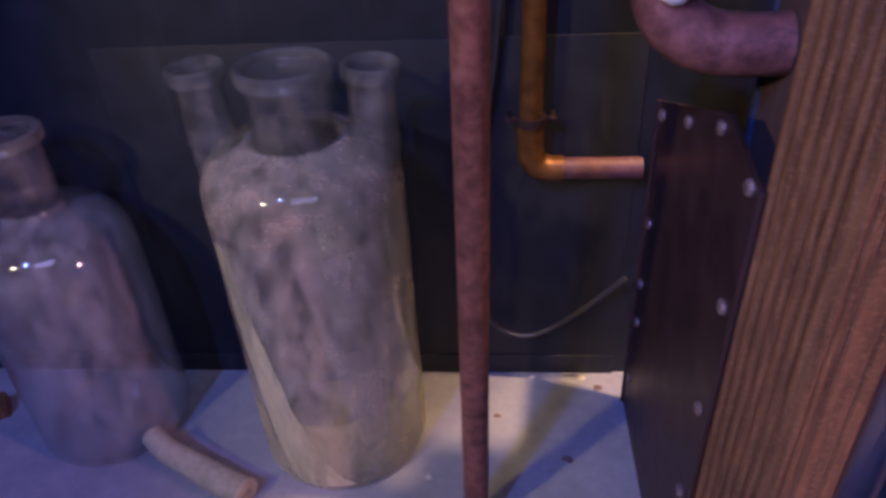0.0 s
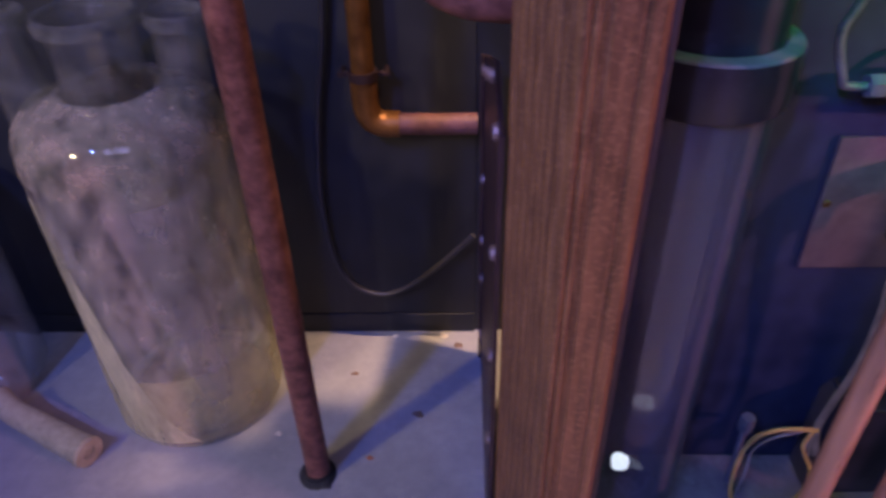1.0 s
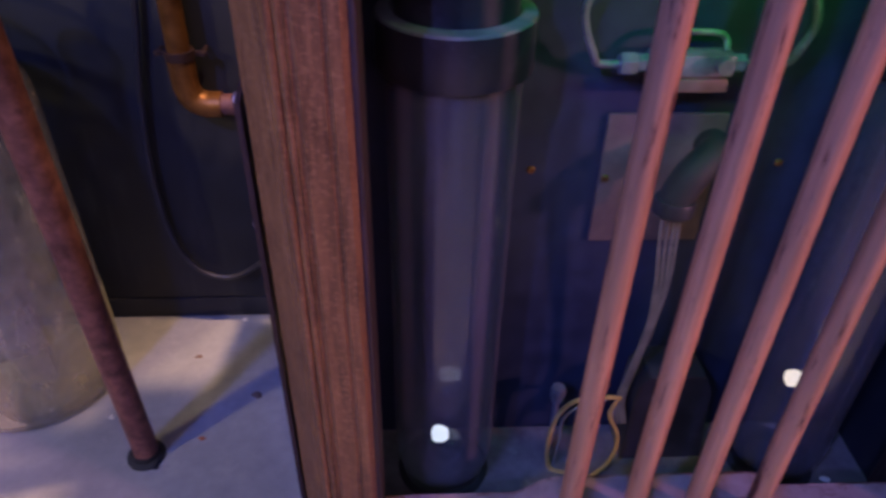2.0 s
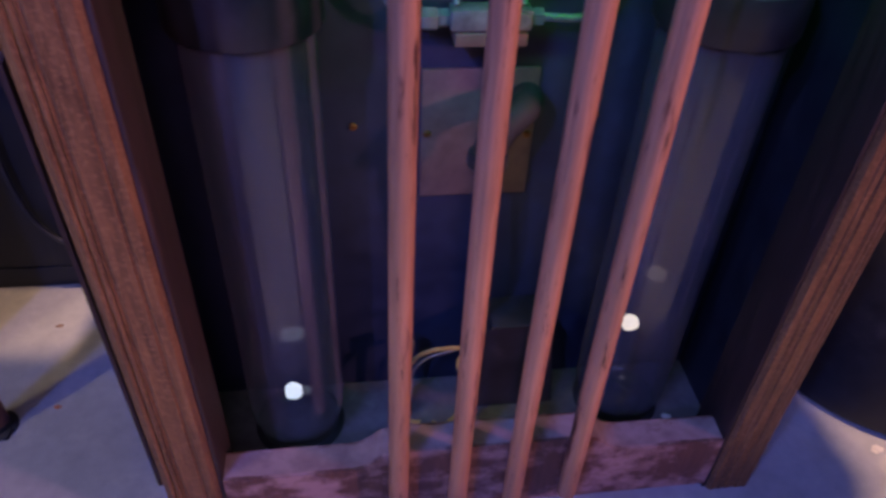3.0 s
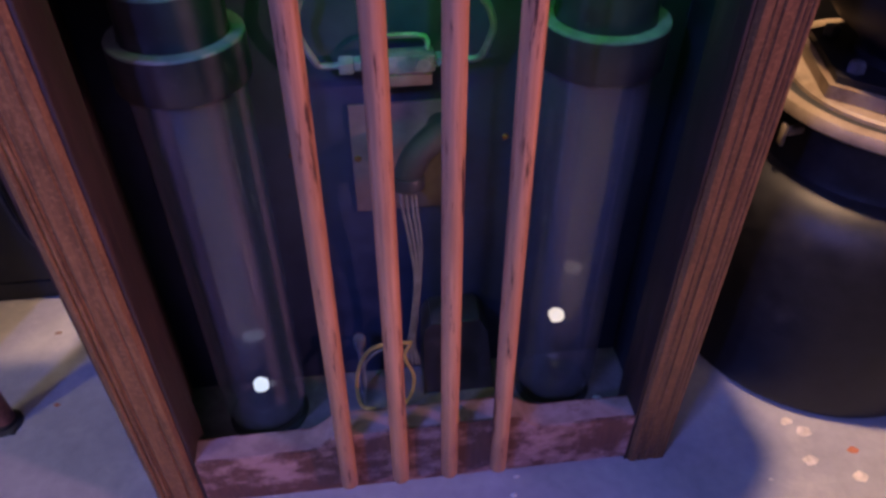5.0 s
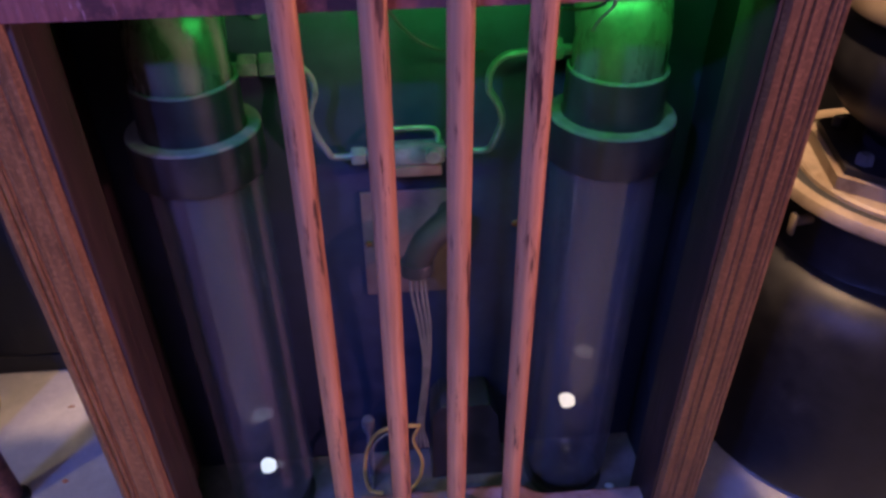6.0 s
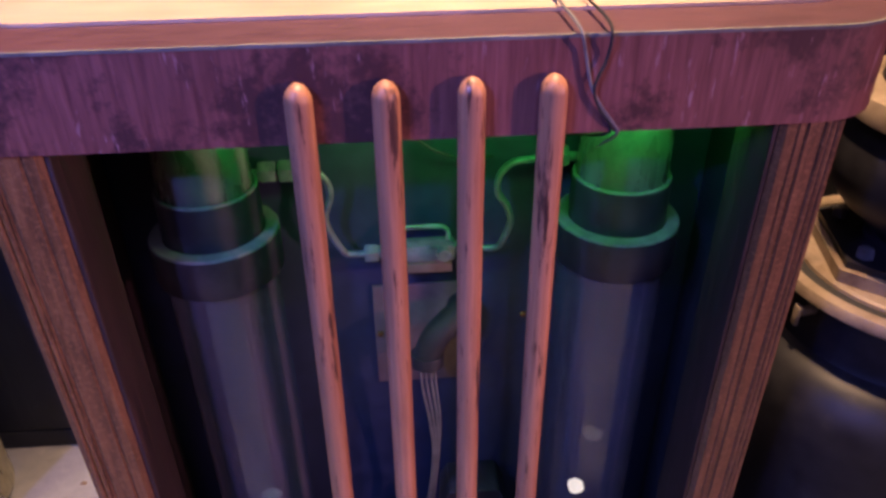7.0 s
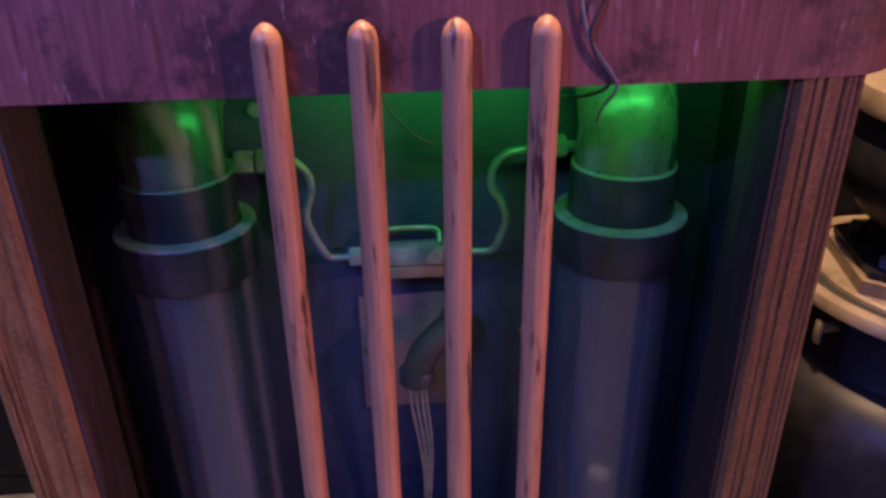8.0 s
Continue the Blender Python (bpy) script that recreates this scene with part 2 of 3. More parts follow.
# Film whose pinkish colour carries a reflection in the bottle.
M_PINK = dusty_glass("pinkish_reflection_film", (0.86, 0.70, 0.70), 0.12, 0.42, 24, span=(0.34, 0.66), stretch=(1, 1, 0.4), shine=0.004)
# Yellow light on the bottle's lower third, held in this colour.
M_BAND = dusty_glass("yellow_light_film", (0.84, 0.74, 0.48), 0.12, 0.55, 14, span=(0.36, 0.66), stretch=(1, 1, 0.5), shine=0.004)
M_SHOULDER = dusty_glass("brown_shoulder_dust", (0.72, 0.57, 0.47), 0.02, 0.50, 34, span=(0.40, 0.64), shine=0.01)
# Bright floor refracted at the bottle's edge, drawn as a pale film.
M_STREAK = dusty_glass("refracted_streak_film", (0.90, 0.82, 0.58), 0.25, 0.80, 22, span=(0.34, 0.62), stretch=(1, 1, 0.3), shine=0.004)
M_BOTTLE2 = filmed_glass("hazy_bottle_glass", (0.80, 0.79, 0.88), 0.035, 0.18, 40, stretch=(1, 1, 0.45), span=(0.36, 0.70))
M_SPOUT = dusty_glass("frosted_spout_glass", (0.66, 0.60, 0.48), 0.55, 0.85, 12)
M_RESIDUE = surface("dried_residue", (0.34, 0.27, 0.19), (0.52, 0.43, 0.32), scale=30, stain=(0.22, 0.15, 0.13), stain_scale=12, rough=0.9)
M_TUBE = dusty_glass("smoky_tube_wall", (0.44, 0.42, 0.52), 0.17, 0.28, 12, gloss_rough=0.06, stretch=(1, 1, 0.4), tint=(0.66, 0.67, 0.74), shine=0.075)
M_SPARK = glow("white_spark", (0.82, 0.91, 1.0), 1.7)
M_SPARK2 = glow("warm_spark", (1.0, 0.84, 0.66), 1.7)
M_LED = glow("green_led", (0.1, 1.0, 0.12), 4)


# ---- mesh tools ----
def thing(name, label, category, group="", kind="", at=(0, 0, 0)):
    ob = new(name)
    ob.empty_display_size = 0.02
    ob.location = at
    return tagged(ob, label, category, group, kind)


def part(name, bm, material, parent=None, label="", smooth=True):
    """Links a bmesh as one mesh object under a thing or part; the mesh is in world metres."""
    me = bpy.data.meshes.new(name)
    bmesh.ops.recalc_face_normals(bm, faces=bm.faces)
    bm.to_mesh(me)
    bm.free()
    me.materials.append(material)
    if smooth:
        me.shade_smooth()
        me.set_sharp_from_angle(angle=radians(35))
    ob = new(name, me)
    if parent:
        ob.parent = parent
        base = Vector((0, 0, 0))
        up = parent
        while up:
            base += up.location
            up = up.parent
        ob.location = -base
    if label:
        ob["label"] = label
    return ob


def slab(lo, hi, bevel=0.002, segments=2, bm=None):
    bm = bm or bmesh.new()
    size = [b - a for a, b in zip(lo, hi)]
    mid = [(a + b) / 2 for a, b in zip(lo, hi)]
    made = bmesh.ops.create_cube(bm, size=1, matrix=Matrix.Translation(mid) @ Matrix.Diagonal((*size, 1)))
    if bevel:
        edges = {e for v in made["verts"] for e in v.link_edges}
        bmesh.ops.bevel(bm, geom=list(edges), offset=bevel, segments=segments, affect="EDGES", profile=0.5)
    return bm


def lathe(profile, centre, steps=48, bm=None, axis=None):
    """A surface of revolution: profile of (radius, height) about an upright axis, or about axis."""
    bm = bm or bmesh.new()
    turn = Vector((0, 0, 1)).rotation_difference(Vector(axis).normalized()).to_matrix() if axis else Matrix.Identity(3)
    rings = []
    for r, h in profile:
        if r < 1e-6:
            rings.append([bm.verts.new(Vector(centre) + turn @ Vector((0, 0, h)))])
        else:
            rings.append([bm.verts.new(Vector(centre) + turn @ Vector((r * math.cos(2 * math.pi * i / steps), r * math.sin(2 * math.pi * i / steps), h)))
                          for i in range(steps)])
    for a, b in zip(rings, rings[1:]):
        for i in range(steps):
            j = (i + 1) % steps
            if len(a) == 1 and len(b) == 1:
                continue
            if len(a) == 1:
                bm.faces.new((a[0], b[i], b[j]))
            elif len(b) == 1:
                bm.faces.new((a[i], a[j], b[0]))
            else:
                bm.faces.new((a[i], a[j], b[j], b[i]))
    return bm


def smooth_path(points, steps=8):
    """Catmull-Rom through the points."""
    p = [Vector(q) for q in points]
    p = [2 * p[0] - p[1]] + p + [2 * p[-1] - p[-2]]
    out = []
    for i in range(1, len(p) - 2):
        for k in range(steps):
            t = k / steps
            a, b, c, d = p[i - 1], p[i], p[i + 1], p[i + 2]
            out.append(0.5 * ((2 * b) + (c - a) * t + (2 * a - 5 * b + 4 * c - d) * t * t + (3 * b - a - 3 * c + d) * t ** 3))
    out.append(p[-2])
    return out


def sweep(points, radius, sides=14, bm=None, caps=True):
    """A round bar along points; radius may be a function of 0..1."""
    bm = bm or bmesh.new()
    pts = [Vector(q) for q in points]
    rings, side = [], None
    for i, q in enumerate(pts):
        way = (pts[min(i + 1, len(pts) - 1)] - pts[max(i - 1, 0)]).normalized()
        if side is None:
            side = way.orthogonal().normalized()
        side = (side - way * side.dot(way)).normalized()
        up = way.cross(side)
        r = radius(i / (len(pts) - 1)) if callable(radius) else radius
        rings.append([bm.verts.new(q + r * (math.cos(2 * math.pi * k / sides) * side + math.sin(2 * math.pi * k / sides) * up)) for k in range(sides)])
    for a, b in zip(rings, rings[1:]):
        for k in range(sides):
            j = (k + 1) % sides
            bm.faces.new((a[k], a[j], b[j], b[k]))
    if caps:
        bm.faces.new(rings[0])
        bm.faces.new(rings[-1])
    return bm


def prism(outline, lo, hi, axis, bevel=0.0, bm=None):
    """A flat outline of (u, v) pushed from lo to hi along an axis: x takes (y, z), y takes (x, z), z takes (x, y)."""
    bm = bm or bmesh.new()
    place = {"x": lambda u, v, w: (w, u, v), "y": lambda u, v, w: (u, w, v), "z": lambda u, v, w: (u, v, w)}[axis]
    a = [bm.verts.new(place(u, v, lo)) for u, v in outline]
    b = [bm.verts.new(place(u, v, hi)) for u, v in outline]
    bm.faces.new(a)
    bm.faces.new(b)
    for i in range(len(a)):
        j = (i + 1) % len(a)
        bm.faces.new((a[i], a[j], b[j], b[i]))
    if bevel:
        edges = [e for e in bm.edges if e.calc_face_angle(0) > 0.6]
        bmesh.ops.bevel(bm, geom=edges, offset=bevel, segments=2, affect="EDGES", profile=0.5)
    return bm


def rounded(x0, y0, x1, y1, r, steps=8):
    out = []
    for cx, cy, start in ((x1 - r, y1 - r, 0), (x0 + r, y1 - r, 90), (x0 + r, y0 + r, 180), (x1 - r, y0 + r, 270)):
        for k in range(steps + 1):
            a = radians(start + 90 * k / steps)
            out.append((cx + r * math.cos(a), cy + r * math.sin(a)))
    return out


def bolt_head(centre, axis, r=0.006, h=0.004, name="bolt", material=None, parent=None):
    return part(name, lathe([(r, 0), (r, h * 0.5), (r * 0.75, h * 0.9), (0, h)], centre, 10, axis=axis), material or M_BOLT, parent)


# ---- setting ----
WALL_Y = 0.957
floor = part("floor", slab((-1.6, -2.0, -0.04), (2.8, WALL_Y + 0.06, 0.0), 0), M_FLOOR)
tagged(floor, "grey painted floor with dust and stains", "floor", kind="structure")
wall_n = part("wall_north", slab((-1.6, WALL_Y, 0.0), (2.8, WALL_Y + 0.06, 2.5), 0), M_WALL)
tagged(wall_n, "matt black painted back wall", "wall", kind="structure")
for nm, lo, hi in (("wall_west", (-1.66, -2.0, 0), (-1.6, WALL_Y, 2.5)), ("wall_east", (2.8, -2.0, 0), (2.86, WALL_Y, 2.5)),
                   ("wall_south", (-1.6, -2.06, 0), (2.8, -2.0, 2.5))):
    tagged(part(nm, slab(lo, hi, 0), M_WALL), "matt black painted wall", "wall", kind="structure")
tagged(part("ceiling", slab((-1.66, -2.06, 2.5), (2.86, WALL_Y + 0.06, 2.56), 0), M_WALL), "matt black ceiling", "ceiling", kind="structure")
board = part("wall_panel", slab((-0.165, WALL_Y - 0.003, 0.036), (0.449, WALL_Y, 0.492), 0.001), M_WALL)
tagged(board, "dark painted board fixed to the black wall", "panel", kind="structure")
skirt = part("baseboard", slab((-1.6, WALL_Y - 0.004, 0.0), (0.449, WALL_Y, 0.034), 0.001), M_WALL)
tagged(skirt, "low black baseboard at the wall's foot", "baseboard", kind="structure")

# ---- the wooden cabinet ----
X0, X1, FRONT, BACK = 0.490, 1.118, 0.548, 0.738
PW = 0.051
cabinet = thing("wooden_cabinet", "red-brown wooden cabinet with open barred front standing on the floor", "cabinet", at=(0.80, 0.64, 0))


def reeded_post(x0, reeds):
    """An upright with round reeds down its outer face and the outer part of its front."""
    x1, y0, y1 = x0 + PW, FRONT, FRONT + 0.058
    out = []
    left = reeds == "left"
    def reeded(a, b, count, depth):
        """Points from a to b with count round reeds, the grooves between them depth deep."""
        a, b = Vector(a), Vector(b)
        side = Vector(((b - a).y, -(b - a).x)).normalized()
        pts = []
        for k in range(count):
            for s in (0.0, 0.06, 0.17, 0.32, 0.5, 0.68, 0.83, 0.94):
                q = a + (b - a) * ((k + s) / count)
                pts.append(tuple(q - side * depth * (1 - math.sqrt(1 - (2 * s - 1) ** 2))))
        return pts
    c = 0.004
    front_left, front_right = (x0 + c, y0), (x1 - c, y0)
    def step(x, w=0.0020, d=0.0014):
        """A narrow quirk cut into the front face at x."""
        return [(x - w, y0), (x - w * 0.5, y0 + d), (x + w * 0.5, y0 + d), (x + w, y0)]
    if left:
        out += reeded((x0 - 0.028, 0.614), (x0, y0 + c), 7, 0.0050)
        out += reeded(front_left, (x0 + 0.016, y0), 2, 0.0030) + step(x0 + 0.019) + step(x0 + 0.038) + [front_right, (x1, y0 + c), (x1, y1), (x0 - 0.012, 0.618)]
    else:
        out += [(x0, y1), (x0, y0 + c), front_left] + step(x0 + 0.012, 0.0014, 0.001) + step(x0 + 0.019) + reeded((x1 - 0.018, y0), front_right, 3, 0.0016)
        out += reeded((x1, y0 + c), (x1, y1 - c), 6, 0.0030) + [(x1 - c, y1)]
    return prism(out, 0.0, 0.6855, "z")


part("post", reeded_post(X0, "left"), M_POST, cabinet, "reeded oak upright with worn edges")
part("post", reeded_post(X1 - PW, "right"), M_POST, cabinet, "reeded oak upright with worn edges")
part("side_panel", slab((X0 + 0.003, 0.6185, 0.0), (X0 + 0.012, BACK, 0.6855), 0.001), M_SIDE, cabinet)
# Right panel borrows the near-black wall material, putting its shade into the colour.
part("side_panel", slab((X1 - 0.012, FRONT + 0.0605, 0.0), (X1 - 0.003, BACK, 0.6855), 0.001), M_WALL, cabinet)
# Thin added slabs on the posts' inner faces: worn wood, shade in the colour.
part("inner_lining", slab((X0 + PW + 0.0003, FRONT + 0.004, 0.0), (X0 + PW + 0.0045, FRONT + 0.060, 0.6855), 0.001), M_LINING, cabinet, "dark worn inner strip with shade in its colour")
part("inner_lining", slab((X1 - PW - 0.0045, FRONT + 0.004, 0.0), (X1 - PW - 0.0003, FRONT + 0.060, 0.6855), 0.001), M_LINING, cabinet, "dark worn inner strip with shade in its colour")
part("back_panel", slab((X0, BACK, 0.0), (X1, BACK + 0.008, 0.6855), 0.001), M_BACK, cabinet, "dark painted back board")

# lower rail: low at the ends, raised behind the bars
xs, outline = [X0 + PW + 0.005 + (X1 - X0 - 2 * PW - 0.010) * i / 60 for i in range(61)], []
for x in xs:
    rise = 1 / (1 + math.exp(-(x - 0.693) / 0.006)) - 1 / (1 + math.exp(-(x - 0.928) / 0.006))
    outline.append((x, 0.091 + 0.024 * rise))
outline += [(xs[-1], 0.010), (xs[0], 0.010)]
crest = [(x, z) for x, z in outline[:61]]
part("bottom_rail", prism(outline, FRONT + 0.003, FRONT + 0.036, "y", 0.0025), M_RAIL, cabinet, "dusty lower rail with a raised middle")
dust = bmesh.new()
lines = [[dust.verts.new((x, FRONT + y + 0.0022 * noise.noise((x * 60, y * 90, 0)), z + 0.0004)) for x, z in crest] for y in (0.0062, 0.014, 0.024, 0.0335)]
for a, b in zip(lines, lines[1:]):
    for k in range(60):
        dust.faces.new((a[k], a[k + 1], b[k + 1], b[k]))
part("dust_layer", dust, M_DUST, cabinet, "pinkish grey dust on the rail's ledge")
part("bottom_board", slab((X0 + 0.013, FRONT + 0.037, 0.0004), (X1 - 0.013, BACK - 0.001, 0.0024), 0.0005), M_INSIDE, cabinet, "dusty brown board inside the cabinet")
def rounded_front(inset=0.0, r=0.075, back=BACK + 0.05, steps=10):
    """The top's outline in x and y: square behind, rounded at the two front corners."""
    x0, x1, y0 = X0 - 0.044 + inset, X1 + 0.044 - inset, FRONT - 0.003 + inset
    r -= inset
    arc = [(x0 + r - r * math.cos(radians(90 * k / steps)), y0 + r - r * math.sin(radians(90 * k / steps))) for k in range(steps + 1)]
    arc += [(x1 - r + r * math.sin(radians(90 * k / steps)), y0 + r - r * math.cos(radians(90 * k / steps))) for k in range(steps + 1)]
    return arc, [(x1, back), (x0, back)]


front, rear = rounded_front()
inner, _ = rounded_front(0.030)
part("top_rail", prism(front + inner[::-1], 0.6865, 0.7545, "z"), M_TOPRAIL, cabinet, "purple-brown scuffed top rail rounded at its corners")
part("top_board", prism(rounded_front(0.0305)[0] + [(X1 + 0.0135, BACK + 0.05), (X0 - 0.0135, BACK + 0.05)], 0.700, 0.7545, "z"), M_TOPDARK, cabinet, "dark purple border of the top")
lip_out, lip_in = rounded_front(-0.001)[0], rounded_front(0.0020)[0]
part("edge_strip", prism(lip_out + lip_in[::-1], 0.7548, 0.7572, "z"), M_RIM, cabinet, "thin pale metal edge strip")
part("top_border", prism(rounded_front(0.0023)[0] + [(X1 + 0.040, BACK + 0.05), (X0 - 0.040, BACK + 0.05)], 0.7547, 0.7562, "z"), M_TOPDARK, cabinet, "dark purple border of the top")
part("top_inlay", prism(rounded(X0 - 0.010, 0.607, X1 + 0.030, BACK + 0.04, 0.052), 0.7564, 0.7590, "z"), M_CREAM, cabinet, "worn cream-coloured inlaid top with rounded corners")
part("grommet", lathe([(0.0, 0.7592), (0.034, 0.7592), (0.038, 0.7605), (0.034, 0.763), (0.012, 0.7635), (0, 0.7625)], (0.927, 0.688, 0), 32), M_TOPDARK, cabinet, "round dark cable cover")

DOWELS = ((0.7165, 0.7210), (0.7775, 0.7790), (0.8355, 0.8370), (0.8950, 0.8930))
for low, high in DOWELS:
    zs = [0.038 + (0.720 - 0.038) * i / 10 for i in range(11)]
    pts = [(low + (high - low) * (z - 0.04) / 0.69, FRONT - 0.0085, z) for z in zs]
    tip = [(low, FRONT - 0.0085, 0.032), (low, FRONT - 0.0085, 0.034)]
    top = [(high, FRONT - 0.0085, z) for z in (0.7235, 0.7275, 0.7305, 0.7325)]
    allp = tip + pts + top
    radii = [0.004, 0.007] + [0.0098] * 11 + [0.0093, 0.0078, 0.0052, 0.0018]
    part("dowel", sweep(allp, lambda u, q=radii: q[round(u * (len(q) - 1))], 16), M_DOWEL, cabinet, "round-ended red-brown wooden bar")

# screws in the back board
for x, z in ((0.688, 0.373), (0.923, 0.379)):
    bolt_head((x, BACK, z), (0, -1, 0), 0.004, 0.003, "screw", M_BRASSY, cabinet)
part("led_strip", slab((0.690, 0.580, 0.6900), (1.060, 0.5855, 0.6990), 0.0005), M_LED, cabinet, "thin strip of green lamps behind the top rail")


# ---- plasma tubes ----
def tube(cx, cy, spark_z, spark_mat, label, lift=0.0):
    t = thing("plasma_tube", label, "tube", group="tubes in the cabinet", at=(cx, cy, 0))
    c = (cx, cy, 0)
    bend = [(0.0, 0.004), (0.020, 0.005), (0.036, 0.011), (0.047, 0.023), (0.0525, 0.040), (0.0535, 0.060), (0.0535, 0.30), (0.0535, 0.505 + lift)]
    part("tube_wall", lathe(bend, c, 48), M_TUBE, t, "smoky clear tube with rounded foot")
    part("base_ring", lathe([(0.024, 0.0), (0.050, 0.0), (0.052, 0.004), (0.046, 0.010), (0.026, 0.003), (0.024, 0.0)], c, 36), M_RUBBER, t)
    part("coupling", lathe([(0.0542, 0.495 + lift), (0.0595, 0.495 + lift), (0.0605, 0.497 + lift), (0.0605, 0.536 + lift)], c, 48), M_PVC, t, "dark grey plastic coupling")
    part("coupling_rim", lathe([(0.0605, 0.5362 + lift), (0.0595, 0.538 + lift), (0.0485, 0.539 + lift), (0.0470, 0.5362 + lift)], c, 48), M_RIM, t, "pale dusty rim")
    part("collar", lathe([(0.0468, 0.5363 + lift), (0.0470, 0.540 + lift), (0.0468, 0.582 + lift)], c, 48), M_PVC, t)
    part("collar_rim", lathe([(0.0468, 0.5822 + lift), (0.0462, 0.5842 + lift), (0.0440, 0.5846 + lift), (0.0428, 0.5825 + lift)], c, 48), M_RIM, t, "pale dusty rim")
    way = [(cx, cy, 0.5826 + lift), (cx, cy, 0.598), (cx, cy, 0.612)]
    for k in range(1, 10):
        a = radians(k * 10)
        way.append((cx, cy + 0.050 * (1 - math.cos(a)) * 0.9, 0.610 + 0.045 * math.sin(a)))
    way.append((cx, BACK - 0.001, 0.655))
    part("elbow", sweep(way, 0.0425, 36), M_ELBOW, t, "streaked grey pipe elbow")
    ball = lathe([(0.0100 * math.sin(radians(a)), -0.0100 * math.cos(radians(a))) for a in range(0, 181, 15)], (cx - 0.004, cy + 0.006, spark_z), 18)
    for v in ball.verts:
        v.co += 0.0022 * noise.noise_vector(v.co * 170)
    part("spark", ball, spark_mat, t, "bright glowing ball")
    return t


tube(0.610, 0.684, 0.052, M_SPARK, "clear smoky tube with a white spark and dark couplings", 0.006)
tube(0.999, 0.684, 0.132, M_SPARK2, "clear smoky tube with a warm spark and dark couplings")

# ---- valve and its lines on the cabinet's back ----
valve = thing("gas_valve", "small steel valve block with hex fittings on a bracket", "valve", at=(0.80, 0.72, 0.47))
part("valve_body", slab((0.772, 0.706, 0.478), (0.842, 0.728, 0.497), 0.003), M_STEEL, valve)
part("bracket", slab((0.776, 0.704, 0.466), (0.838, BACK - 0.0005, 0.4775), 0.001), M_PLATE, valve, "reddish support bracket")
part("bail", sweep(smooth_path([(0.778, 0.716, 0.4975), (0.778, 0.722, 0.505), (0.788, 0.724, 0.510), (0.826, 0.724, 0.510), (0.835, 0.722, 0.505), (0.835, 0.716, 0.4975)]), 0.0028, 8), M_STEEL, valve)
part("knob", lathe([(0.0, -0.012), (0.007, -0.011), (0.008, -0.004), (0.006, 0.0), (0, 0)], (0.829, 0.705, 0.492), 16, axis=(0, 1, 0)), M_STEEL, valve)


def hex_nut(centre, axis, r, h, parent):
    return part("hex_nut", lathe([(0, 0), (r * 0.9, 0), (r, h * 0.12), (r, h * 0.88), (r * 0.9, h), (0, h)], centre, 6, axis=axis), M_STEEL, parent)


hex_nut((0.748, 0.717, 0.486), (1, 0, 0), 0.010, 0.014, valve)
hex_nut((0.7625, 0.717, 0.487), (1, 0, 0), 0.008, 0.0095, valve)
hex_nut((0.8425, 0.717, 0.487), (1, 0, 0), 0.008, 0.010, valve)
line = thing("gas_line", "thin bent steel line joining the tubes to the valve", "pipe", group="gas lines", at=(0.70, 0.71, 0.5))
part("line_tube", sweep(smooth_path([(0.692, 0.709, 0.588), (0.705, 0.709, 0.588), (0.717, 0.709, 0.575), (0.719, 0.709, 0.558), (0.712, 0.710, 0.535), (0.716, 0.711, 0.515), (0.724, 0.713, 0.497), (0.729, 0.716, 0.4875), (0.738, 0.717, 0.486), (0.748, 0.717, 0.486)]), 0.0036, 10), M_STEEL, line)
hex_nut((0.6545, 0.709, 0.588), (1, 0, 0), 0.0112, 0.017, line)
hex_nut((0.6735, 0.709, 0.588), (1, 0, 0), 0.0118, 0.018, line)
part("stem", sweep([(0.645, 0.706, 0.588), (0.674, 0.709, 0.588)], 0.005, 10), M_STEEL, line)
line2 = thing("gas_line", "thin kinked steel line joining the valve to a tube", "pipe", group="gas lines", at=(0.88, 0.71, 0.5))
part("line_tube", sweep(smooth_path([(0.8525, 0.717, 0.487), (0.870, 0.715, 0.4865), (0.886, 0.712, 0.489), (0.893, 0.710, 0.503), (0.898, 0.708, 0.522), (0.893, 0.707, 0.541), (0.884, 0.706, 0.556), (0.885, 0.705, 0.575), (0.897, 0.704, 0.589), (0.915, 0.704, 0.592), (0.934, 0.703, 0.594)]), 0.0036, 10), M_STEEL, line2)
hex_nut((0.934, 0.703, 0.594), (1, 0, 0), 0.0112, 0.016, line2)
part("stem", sweep([(0.949, 0.702, 0.594), (0.964, 0.700, 0.594)], 0.005, 10), M_STEEL, line2)

plate = thing("junction_plate", "dull brass cover plate with cable gland on the cabinet's back", "plate", at=(0.805, 0.735, 0.36))
part("cover", slab((0.752, BACK - 0.005, 0.292), (0.862, BACK - 0.0002, 0.432), 0.0015), M_PLATE, plate)
for x, z in ((0.758, 0.366), (0.856, 0.362)):
    bolt_head((x, BACK - 0.005, z), (0, -1, 0), 0.004, 0.003, "screw", M_BRASSY, plate)
part("gland", sweep(smooth_path([(0.850, BACK - 0.005, 0.402), (0.848, 0.714, 0.406), (0.836, 0.698, 0.406), (0.819, 0.687, 0.395), (0.810, 0.684, 0.376), (0.808, 0.682, 0.364)]), 0.0155, 18), M_RUBBER, plate, "black rubber cable gland")
part("gland_nut", lathe([(0, 0), (0.018, 0), (0.019, 0.003), (0.019, 0.013), (0.016, 0.016), (0, 0.016)], (0.8085, 0.683, 0.3755), 12, axis=(-0.05, -0.12, -1)), M_PVC, plate)
